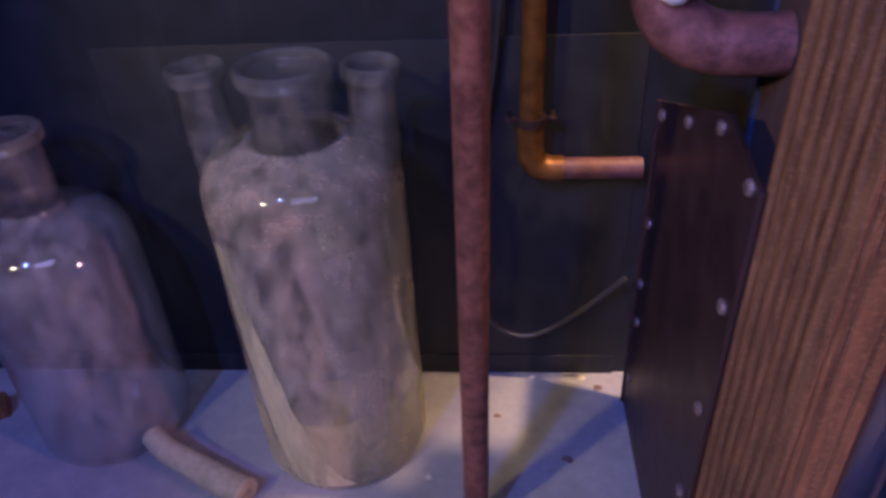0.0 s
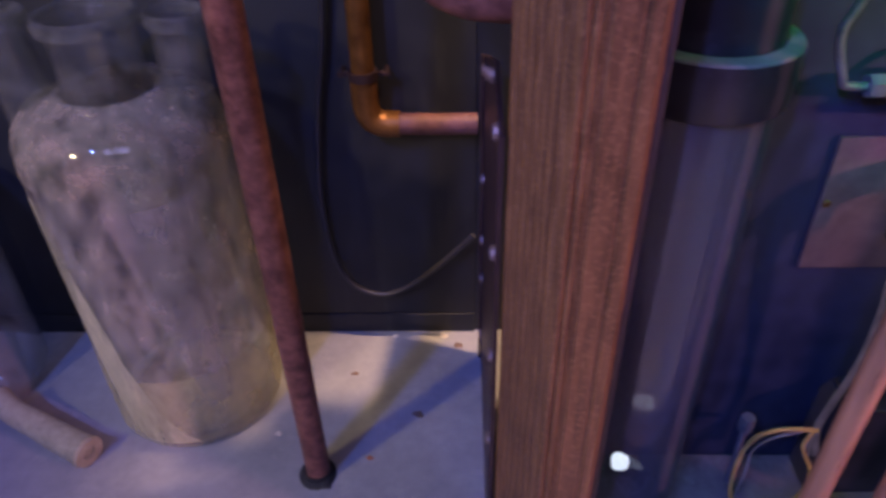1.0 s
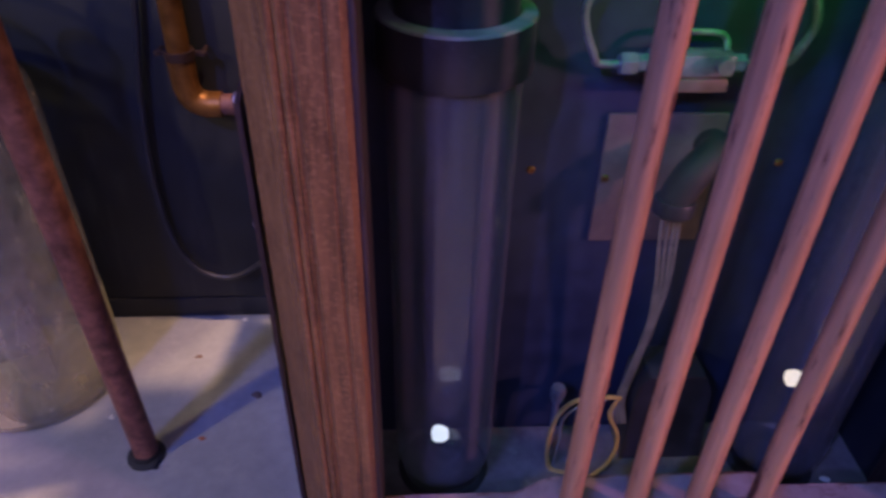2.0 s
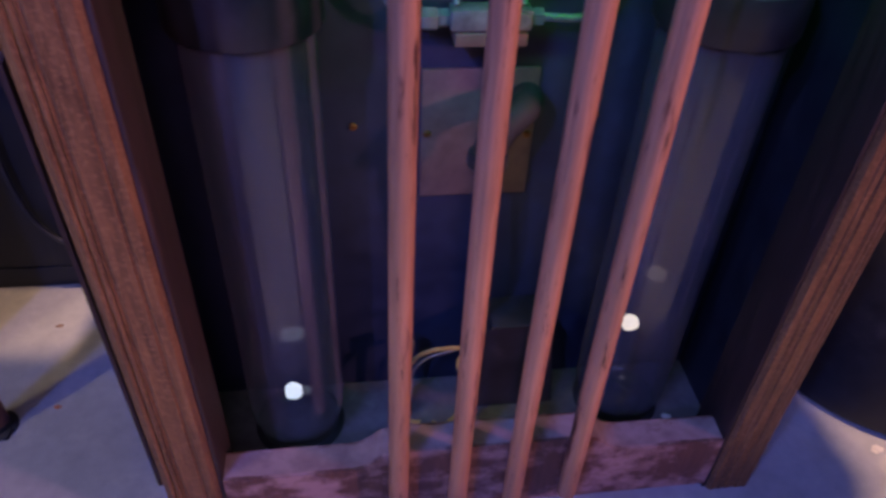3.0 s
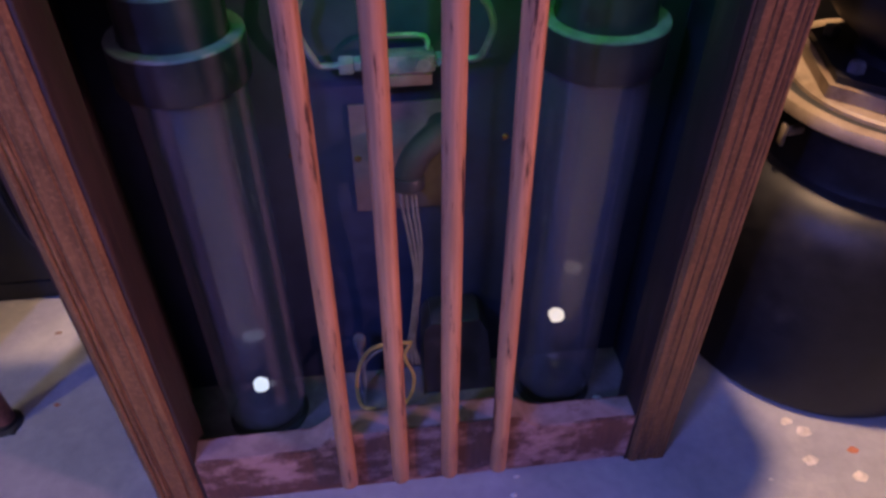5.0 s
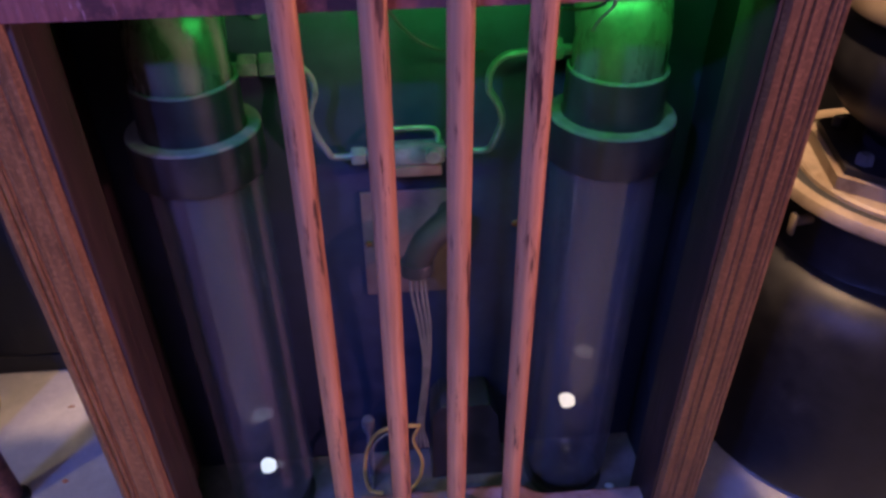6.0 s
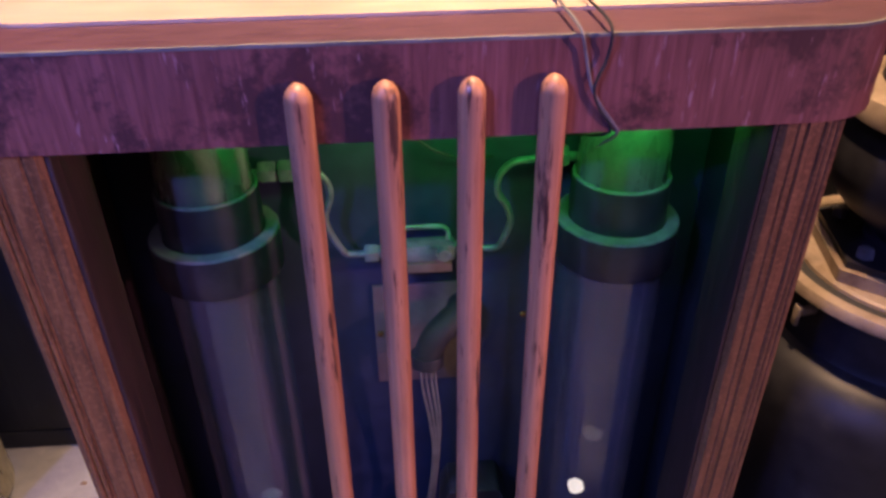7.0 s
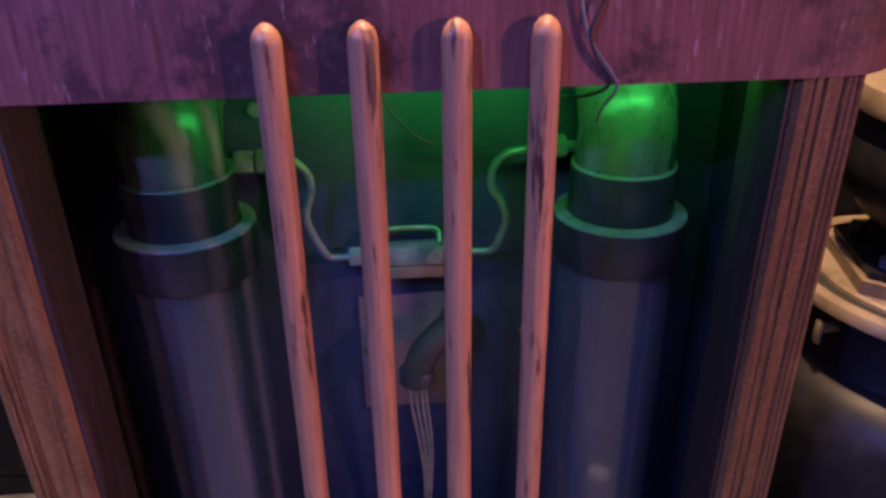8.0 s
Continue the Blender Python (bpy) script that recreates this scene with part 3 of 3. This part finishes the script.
for k, dx in enumerate((-0.008, -0.0025, 0.003, 0.0075)):
    ends = [(0.808 + dx, 0.681, 0.362), (0.810 + dx, 0.679, 0.33), (0.815 + dx * 0.8, 0.680, 0.28), (0.816 + dx * 0.4, 0.684, 0.22), (0.811 + dx * 0.4, 0.690, 0.15), (0.806 + dx * 0.5, 0.690, 0.105), (0.808 + dx, 0.684, 0.07)]
    part("wire", sweep(smooth_path(ends), 0.0016, 6), M_WIRE, plate, "thin grey wire")

# box, stud and wires on the cabinet floor
box_t = thing("transformer_box", "dark steel transformer box on the cabinet floor", "box", at=(0.868, 0.70, 0))
part("body", prism([(0.820, 0.0), (0.822, 0.125), (0.830, 0.138), (0.895, 0.138), (0.905, 0.118), (0.918, 0.0)], 0.686, 0.734, "y", 0.002), M_PVC, box_t)
part("lid", slab((0.832, 0.684, 0.1385), (0.893, 0.734, 0.143), 0.0015), M_PVC, box_t)
stud = thing("terminal_stud", "pale terminal stud with round head", "stud", at=(0.739, 0.705, 0))
part("rod", sweep([(0.738, 0.700, 0.0), (0.739, 0.704, 0.088)], 0.0035, 10), M_STEEL, stud)
part("head", lathe([(0, 0), (0.0075, 0.001), (0.0085, 0.008), (0.0085, 0.018), (0.007, 0.022), (0, 0.023)], (0.739, 0.704, 0.0885), 16), M_STEEL, stud)
lead = thing("loose_wire", "loose yellowish wire looped round the stud", "wire", group="loose wires", at=(0.75, 0.68, 0))
part("strand", sweep(smooth_path([(0.806, 0.688, 0.108), (0.785, 0.686, 0.112), (0.765, 0.688, 0.108), (0.748, 0.692, 0.092), (0.736, 0.688, 0.070), (0.730, 0.680, 0.040), (0.734, 0.674, 0.006), (0.752, 0.668, 0.003)]), 0.0026, 8), M_YELLOW, lead)
part("strand", sweep(smooth_path([(0.804, 0.690, 0.104), (0.796, 0.684, 0.085), (0.806, 0.672, 0.060), (0.800, 0.664, 0.030), (0.780, 0.662, 0.003), (0.766, 0.668, 0.003)]), 0.0022, 8), M_YELLOW, lead)
part("strand", sweep(smooth_path([(0.790, 0.686, 0.108), (0.760, 0.684, 0.100), (0.744, 0.684, 0.078), (0.742, 0.680, 0.045), (0.738, 0.676, 0.003)]), 0.0014, 6), M_WIRE, lead)

bolt_head((0.672, BACK, 0.628), (0, -1, 0), 0.007, 0.005, "bolt", M_STEEL, cabinet)
lead = thing("loose_wire", "thin black wire hanging behind the bars", "wire", group="loose wires", at=(0.80, 0.70, 0.6))
part("strand", sweep(smooth_path([(0.772, 0.722, 0.698), (0.780, 0.716, 0.660), (0.795, 0.712, 0.628), (0.818, 0.712, 0.604), (0.846, 0.714, 0.592), (0.880, 0.718, 0.590)]), 0.0016, 6), M_RUBBER, lead)

# twisted pair over the top rail
lead = thing("hanging_wire", "thin dark twisted wires hanging over the cabinet's top rail", "wire", group="loose wires", at=(0.92, 0.55, 0.75))
part("strand", sweep(smooth_path([(0.930, 0.666, 0.765), (0.930, 0.604, 0.764), (0.929, 0.543, 0.762), (0.928, 0.541, 0.742), (0.921, 0.540, 0.722), (0.926, 0.541, 0.706), (0.935, 0.542, 0.694), (0.936, 0.550, 0.683), (0.925, 0.575, 0.672), (0.905, 0.600, 0.668), (0.890, 0.630, 0.672)]), 0.0012, 6), M_RUBBER, lead)
part("strand", sweep(smooth_path([(0.912, 0.664, 0.765), (0.908, 0.604, 0.764), (0.908, 0.543, 0.762), (0.913, 0.541, 0.745), (0.919, 0.541, 0.722), (0.927, 0.541, 0.708), (0.937, 0.542, 0.695), (0.943, 0.547, 0.684), (0.944, 0.580, 0.662), (0.952, 0.620, 0.640)]), 0.0012, 6), M_WIRE, lead)

# ---- bottles ----
def necked(z0, z1, r, rim):
    """A neck's outline from z0 up to z1 with a rolled rim and the way back inside."""
    return [(r * 1.16, z0), (r * 1.04, z0 + 0.008), (r, z0 + 0.020), (r, z1 - 0.020), (r * 1.06, z1 - 0.015), (rim * 0.97, z1 - 0.012), (rim, z1 - 0.007),
            (rim * 0.97, z1 - 0.002), (rim * 0.90, z1), (r * 0.95, z1 - 0.001), (r * 0.90, z1 - 0.006), (r * 0.90, z0 + 0.026), (r * 0.95, z0 + 0.012), (r * 1.08, z0 + 0.001), (r * 1.16, z0)]


AX, AY, AR = 0.087, 0.843, 0.104
bottle = thing("three_neck_bottle", "large dusty glass bottle with three necks", "bottle", group="glass bottles", at=(AX, AY, 0))
body = [(0.0, 0.012), (0.05, 0.009), (0.078, 0.003), (AR - 0.012, 0.001), (AR - 0.003, 0.007), (AR, 0.020), (AR, 0.10), (AR, 0.24), (AR, 0.380), (AR - 0.002, 0.395),
        (AR - 0.008, 0.411), (AR - 0.020, 0.424), (0.062, 0.432), (0.047, 0.437), (0.044, 0.434), (0.060, 0.428), (AR - 0.022, 0.420), (AR - 0.011, 0.407), (AR - 0.006, 0.392), (AR - 0.004, 0.378), (AR - 0.004, 0.24),
        (AR - 0.004, 0.10), (AR - 0.004, 0.022), (AR - 0.008, 0.011), (AR - 0.016, 0.007), (0.075, 0.009), (0.05, 0.014), (0.0, 0.017)]
part("body", lathe(body, (AX, AY, 0), 64), M_BOTTLE, bottle, "cylindrical clear body filmed with brown dust")
def lip(r, z, c, axis=(0, 0, 1)):
    """A dusty rolled lip round the top of a neck."""
    ring = [(r * 0.90, z - 0.0062), (r * 1.0, z - 0.0130), (r * 1.012, z - 0.007), (r * 0.985, z - 0.001), (r * 0.90, z + 0.001), (r * 0.84, z - 0.0005), (r * 0.82, z - 0.003)]
    part("rim", lathe(ring, c, 48, axis=axis), M_LIP, bottle, "rolled rim with pale dust")


lip(0.0485, 0.513, (AX + 0.001, AY - 0.006, 0))
part("centre_neck", lathe(necked(0.431, 0.513, 0.041, 0.0485), (AX + 0.001, AY - 0.006, 0), 48), M_NECK, bottle, "wide open neck with a thick rolled rim")
for side, lean in ((-1, -0.03), (1, 0.05)):
    base = Vector((AX + side * 0.0790, AY - 0.008, 0.392))
    prof = [(0.0240, 0.0), (0.0250, 0.018), (0.0245, 0.040), (0.0238, 0.044), (0.0255, 0.048), (0.0238, 0.052), (0.0232, 0.100), (0.0240, 0.106), (0.0275, 0.111),
            (0.0285, 0.116), (0.0278, 0.121), (0.0245, 0.122), (0.0205, 0.117), (0.0205, 0.052), (0.0212, 0.030), (0.0205, 0.001), (0.0240, 0.0)]
    part("side_neck", lathe(prof, base, 36, axis=(lean, -0.01, 1)), M_NECK, bottle, "slim side neck with a flared rim")
    lip(0.0285, 0.1222, base, (lean, -0.01, 1))
def film_patch(z0, z1, mid, half, steps=28, across=10):
    """A thin film on the body's wall; mid and half give its middle and half width in degrees from 0 to 1 up its height."""
    bm, rows = bmesh.new(), []
    for i in range(steps + 1):
        u = i / steps
        ring = []
        for k in range(across + 1):
            a = radians(mid(u) + half(u) * (2 * k / across - 1) + 1.6 * noise.noise((k * 0.9, u * 9, mid(0))))
            ring.append(bm.verts.new((AX + (AR + 0.0009) * math.cos(a), AY + (AR + 0.0009) * math.sin(a), z0 + (z1 - z0) * u)))
        rows.append(ring)
    for a, b in zip(rows, rows[1:]):
        for k in range(across):
            bm.faces.new((a[k], a[k + 1], b[k + 1], b[k]))
    return bm


# Streak of refracted light, laid on the glass as a film.
film = film_patch(0.020, 0.352, lambda u: -92 - 44 * u ** 0.55, lambda u: 18 - 11 * u ** 0.7)
# Sharp-topped pink reflection, put on the wall as a coloured patch.
part("glass_light_film", film_patch(0.075, 0.352, lambda u: -54 - 8 * u, lambda u: 8 + 16 * u), M_PINK, bottle, "pinkish grey film standing in for a reflection")
part("glass_light_film", film, M_STREAK, bottle, "pale yellowish streak standing in for refracted light")
part("shoulder_dust", lathe([(AR + 0.0008, 0.368), (AR - 0.0010, 0.3958), (AR - 0.0070, 0.4120), (AR - 0.0190, 0.4252), (0.0625, 0.4332), (0.0500, 0.4370)], (AX, AY, 0), 64), M_SHOULDER, bottle, "brown dust settled on the shoulder")
# Band that tints the foot as if yellow light fell there.
part("yellow_light_band", lathe([(AR + 0.0006, 0.016), (AR + 0.0006, 0.06), (AR + 0.0006, 0.125)], (AX, AY, 0), 64), M_BAND, bottle, "faint yellowish film standing in for yellow light round the foot")
part("residue", lathe([(0.0, 0.0145), (0.05, 0.012), (0.078, 0.007), (0.086, 0.012), (0.080, 0.016), (0.05, 0.018), (0.0, 0.019)], (AX, AY, 0), 48), M_RESIDUE, bottle, "dry pale residue on the bottom")

BX, BY, BR = -0.237, 0.862, 0.097
bottle = thing("aspirator_bottle", "hazy glass bottle with one neck and a spout at its foot", "bottle", group="glass bottles", at=(BX, BY, 0))
body = [(0.0, 0.010), (0.05, 0.007), (BR - 0.020, 0.001), (BR - 0.006, 0.004), (BR, 0.016), (BR, 0.10), (BR, 0.276), (BR - 0.002, 0.296), (BR - 0.009, 0.314), (BR - 0.022, 0.328), (0.052, 0.337), (0.041, 0.342),
        (0.037, 0.350), (0.034, 0.347), (0.039, 0.338), (0.050, 0.333), (BR - 0.025, 0.324), (BR - 0.013, 0.311), (BR - 0.006, 0.294), (BR - 0.004, 0.275), (BR - 0.004, 0.10),
        (BR - 0.004, 0.018), (BR - 0.009, 0.009), (BR - 0.022, 0.006), (0.05, 0.011), (0.0, 0.014)]
part("body", lathe(body, (BX, BY, 0), 64), M_BOTTLE2, bottle, "cylindrical hazy body")
lip(0.0425, 0.437, (BX, BY, 0))
part("neck", lathe(necked(0.343, 0.437, 0.0345, 0.0425), (BX, BY, 0), 40), M_NECK, bottle, "open neck with a rolled rim")
spout = [(-0.155, 0.795, 0.040), (-0.130, 0.776, 0.034), (-0.100, 0.764, 0.027), (-0.060, 0.745, 0.022), (-0.020, 0.726, 0.0205)]
part("spout", sweep(smooth_path(spout, 5), lambda u: 0.0145 + 0.0045 * u, 18), M_SPOUT, bottle, "frosted glass spout tube")
part("spout_lip", lathe([(0.0085, 0), (0.0190, 0), (0.0205, 0.003), (0.0190, 0.007), (0.0085, 0.007), (0.0085, 0)], (-0.021, 0.7265, 0.0208), 18, axis=(0.9, -0.43, -0.08)), M_SPOUT, bottle)

# ---- pipes ----
pipe = thing("copper_pipe", "upright tarnished copper pipe with a black foot clip", "pipe", group="copper pipes", at=(0.26, 0.709, 0))
part("pipe_tube", sweep([(0.2615 + 0.016 * z, 0.709 - 0.06 * z, z) for z in (0.004, 0.2, 0.4, 0.6, 0.9, 1.4)], 0.0140, 20), M_COPPER, pipe)
part("foot_clip", lathe([(0.0145, 0.0), (0.022, 0.0), (0.022, 0.003), (0.0165, 0.005), (0.0165, 0.012), (0.0145, 0.012)], (0.26, 0.709, 0), 20), M_RUBBER, pipe)
part("clip_tail", slab((0.268, 0.688, 0.0), (0.278, 0.706, 0.006), 0.002), M_RUBBER, pipe)

pipe = thing("copper_pipe", "orange lacquered copper pipe bending along the wall", "pipe", group="copper pipes", at=(0.325, 0.932, 0.36))
bend = [(0.327, 0.930, 1.4), (0.327, 0.930, 0.9), (0.326, 0.930, 0.55), (0.325, 0.930, 0.40)]
part("upright", sweep(bend, 0.0125, 18), M_BRASSY, pipe)
part("elbow", sweep(smooth_path([(0.325, 0.930, 0.402), (0.325, 0.930, 0.375), (0.327, 0.930, 0.362), (0.333, 0.930, 0.352), (0.345, 0.930, 0.347), (0.362, 0.930, 0.3465)]), 0.0150, 18), M_BRASSY, pipe)
part("cross_pipe", sweep([(0.360, 0.930, 0.3465), (0.40, 0.930, 0.346), (0.4505, 0.930, 0.346)], 0.0125, 18), M_DULL, pipe)
part("clamp", lathe([(0.0128, 0), (0.0165, 0), (0.0165, 0.010), (0.0128, 0.010), (0.0128, 0)], (0.325, 0.930, 0.402), 18), M_SHEET, pipe)
part("clamp_strap", slab((0.297, 0.9305, 0.404), (0.355, 0.9335, 0.410), 0.001), M_SHEET, pipe)
for x in (0.301, 0.350):
    part("clamp_screw", sweep([(x, 0.927, 0.407), (x, WALL_Y - 0.007, 0.407)], 0.0025, 8), M_SHEET, pipe)

pipe = thing("copper_pipe", "thick copper elbow with pale solder joining the cabinet's side", "pipe", group="copper pipes", at=(0.43, 0.71, 0.56))
part("elbow", sweep(smooth_path([(0.396, 0.728, 0.74), (0.398, 0.726, 0.67), (0.401, 0.720, 0.618), (0.412, 0.714, 0.586), (0.434, 0.710, 0.571), (0.460, 0.708, 0.567), (0.4925, 0.706, 0.567)]), 0.0225, 24), M_COPPER, pipe)
part("joint_ring", sweep([(0.399, 0.724, 0.640), (0.403, 0.7185, 0.609)], 0.0255, 24), M_BRASSY, pipe)
part("solder", lathe([(0, 0), (0.012, 0.001), (0.010, 0.004), (0, 0.006)], (0.408, 0.694, 0.612), 10, axis=(-0.1, -1, 0.35)), M_CHIP, pipe, "pale lump of solder")

# ---- riveted sheet beside the cabinet ----
sheet = thing("riveted_panel", "dark oxidised metal panel edged with pale bolts beside the cabinet", "panel", at=(0.452, 0.76, 0))
part("plate", prism([(0.612, 0.0), (0.606, 0.505), (0.690, 0.522), (0.905, 0.437), (0.905, 0.0)], 0.4570, 0.4610, "x", 0.001), M_SHEET, sheet)
part("edge_bead", sweep(smooth_path([(0.4560, 0.905, 0.438), (0.4550, 0.899, 0.36), (0.4565, 0.903, 0.28), (0.4550, 0.900, 0.20), (0.4565, 0.904, 0.10), (0.4560, 0.902, 0.0)]), 0.0028, 8), M_SHEET, sheet)
for y, z in ((0.890, 0.428), (0.700, 0.506), (0.622, 0.500), (0.624, 0.396), (0.626, 0.284), (0.628, 0.172), (0.630, 0.06), (0.885, 0.300), (0.885, 0.215), (0.880, 0.160), (0.880, 0.065), (0.790, 0.468)):
    bolt_head((0.4570, y, z), (-1, 0, 0), 0.0065, 0.004, "bolt", M_BOLT, sheet)

# cable on the wall
cable = thing("wall_cable", "thin dark cable hanging in a loop on the wall", "cable", at=(0.30, 0.945, 0.2))
part("cord", sweep(smooth_path([(0.300, 0.944, 0.62), (0.285, 0.944, 0.46), (0.268, 0.944, 0.36), (0.257, 0.944, 0.25), (0.262, 0.944, 0.15), (0.284, 0.942, 0.100), (0.316, 0.940, 0.083), (0.350, 0.938, 0.092), (0.395, 0.935, 0.130), (0.447, 0.928, 0.190)]), 0.0036, 10), M_PVC, cable)

# ---- the black vessel ----
VX, VY = 1.415, 0.768
vessel = thing("black_vessel", "large black enamel vessel with a bronze flange and pipes", "vessel", at=(VX, VY, 0))
part("body", lathe([(0.0, 0.002), (0.19, 0.0), (0.200, 0.006), (0.203, 0.02), (0.203, 0.235), (0.199, 0.262), (0.188, 0.287), (0.170, 0.305), (0.150, 0.314), (0.146, 0.322), (0.144, 0.385), (0, 0.386)], (VX, VY, 0), 72), M_BLACK, vessel, "glossy black cylindrical body")
part("flange", lathe([(0.10, 0.3865), (0.168, 0.3865), (0.172, 0.390), (0.172, 0.398), (0.169, 0.403), (0.155, 0.4035), (0.152, 0.401), (0.152, 0.396), (0.136, 0.396), (0.135, 0.402), (0.132, 0.4045), (0.05, 0.4050)], (VX, VY, 0), 72), M_RING, vessel, "dusty bronze rim with a groove")
part("groove", lathe([(0.1365, 0.3963), (0.1365, 0.3985), (0.1515, 0.3985), (0.1515, 0.3963)], (VX, VY, 0), 72), M_RUBBER, vessel, "black gasket in the groove")
hexagon = [(VX + 0.132 * math.cos(radians(196 + 60 * k)), VY + 0.132 * math.sin(radians(196 + 60 * k))) for k in range(6)]
part("hex_plate", prism(hexagon, 0.4052, 0.4210, "z", 0.003), M_RING, vessel, "six-sided bronze foot plate")
inner_hex = [(VX + 0.123 * math.cos(radians(196 + 60 * k)), VY + 0.123 * math.sin(radians(196 + 60 * k))) for k in range(6)]
part("hex_cover", prism(inner_hex, 0.4212, 0.4300, "z", 0.003), M_BLACK, vessel)
for k in range(6):
    a = radians(196 + 60 * k)
    part("plate_bolt", lathe([(0.010, 0), (0.010, 0.008), (0.007, 0.012), (0, 0.012)], (VX + 0.098 * math.cos(a), VY + 0.098 * math.sin(a), 0.4302), 6), M_STEEL, vessel)
part("bulb", lathe([(0.070, 0.4302), (0.066, 0.440), (0.078, 0.455), (0.105, 0.475), (0.126, 0.500), (0.134, 0.528), (0.130, 0.558), (0.122, 0.578), (0.110, 0.586), (0, 0.590)], (VX, VY, 0), 56), M_BLACK, vessel, "swelling black enamel bulb")
part("upper_flange", lathe([(0.08, 0.5865), (0.128, 0.5865), (0.135, 0.591), (0.137, 0.604), (0.133, 0.616), (0.124, 0.620), (0.08, 0.621)], (VX, VY, 0), 56), M_RING, vessel, "worn bronze upper ring")
part("cap", lathe([(0.100, 0.6212), (0.098, 0.640), (0.080, 0.670), (0.045, 0.690), (0, 0.695)], (VX, VY, 0), 48), M_BLACK, vessel)
part("side_cock", sweep([(VX - 0.138, VY - 0.034, 0.364), (VX - 0.160, VY - 0.038, 0.364)], 0.006, 12), M_RING, vessel)
part("cock_handle", slab((1.249, 0.725, 0.346), (1.2545, 0.735, 0.374), 0.0015), M_RING, vessel)

# ---- wooden offcut at the platform's left ----
batten = thing("wooden_offcut", "rough pale wooden offcut lying on the floor", "wood", at=(-0.46, 0.84, 0))
part("body", prism([(-0.56, 0.800), (-0.548, 0.775), (-0.398, 0.858), (-0.412, 0.884)], 0.0, 0.024, "z", 0.002), M_POST, batten)

# ---- litter on the floor ----
def flake(x, y, r, h, material, name, label, seed):
    rnd = random.Random(seed)
    bm = bmesh.new()
    n = 9
    low = [bm.verts.new((x + r * rnd.uniform(0.6, 1.2) * math.cos(6.283 * i / n), y + 0.7 * r * rnd.uniform(0.6, 1.2) * math.sin(6.283 * i / n), 0.0)) for i in range(n)]
    top = bm.verts.new((x + r * 0.2, y, h))
    bm.faces.new(low)
    for i in range(n):
        bm.faces.new((low[i], low[(i + 1) % n], top))
    return tagged(part(name, bm, material, None, smooth=False), label, "debris", group="litter on the floor")


flake(0.201, 0.769, 0.006, 0.004, M_CHIP, "chip", "small pale chip on the floor", 1)
flake(0.319, 0.733, 0.005, 0.001, M_RUST, "rust_flake", "small orange rust flake on the floor", 2)
flake(0.286, 0.871, 0.006, 0.003, M_SPIDER, "dirt_crumb", "dark crumb of dirt on the floor", 3)
flake(0.375, 0.800, 0.008, 0.007, M_SPIDER, "dry_husk", "dry brown husk on the floor", 4)
flake(0.336, 0.944, 0.005, 0.004, M_CHIP, "chip", "small pale chip beside the wall", 5)
flake(0.405, 0.944, 0.007, 0.004, M_CHIP, "plaster_crumb", "pale crumbled plaster beside the wall", 6)
flake(0.425, 0.925, 0.009, 0.005, M_SPIDER, "dirt_crumb", "dark crumb of dirt beside the wall", 7)
flake(0.914, 0.520, 0.006, 0.004, M_CHIP, "chip", "small pale chip before the cabinet", 8)
flake(1.300, 0.520, 0.013, 0.0015, M_CHIP, "paint_flake", "flaked pale paint before the black vessel", 9)
flake(1.350, 0.490, 0.012, 0.002, M_CHIP, "paint_flake", "flaked pale paint before the black vessel", 10)
flake(1.035, 0.690, 0.010, 0.006, M_CHIP, "plaster_crumb", "pale crumb on the cabinet floor", 11)
flake(1.055, 0.650, 0.014, 0.005, M_CHIP, "plaster_crumb", "pale crumb on the cabinet floor", 12)
flake(0.933, 0.564, 0.005, 0.003, M_CHIP, "chip", "small pale chip before the cabinet", 21)
flake(0.922, 0.545, 0.004, 0.002, M_CHIP, "chip", "small pale chip before the cabinet", 22)
flake(0.888, 0.514, 0.003, 0.002, M_SPIDER, "dirt_crumb", "dark crumb of dirt before the cabinet", 23)
flake(1.297, 0.581, 0.009, 0.0015, M_CHIP, "paint_flake", "flaked pale paint before the black vessel", 24)
flake(1.312, 0.563, 0.012, 0.0015, M_CHIP, "paint_flake", "flaked pale paint before the black vessel", 25)
flake(1.362, 0.528, 0.008, 0.0015, M_RUST, "rust_flake", "rusty flake before the black vessel", 26)
flake(1.237, 0.501, 0.003, 0.002, M_CHIP, "chip", "small pale chip before the cabinet", 27)
flake(1.090, 0.557, 0.006, 0.004, M_SPIDER, "dirt_crumb", "dark crumb of dirt at the post", 28)
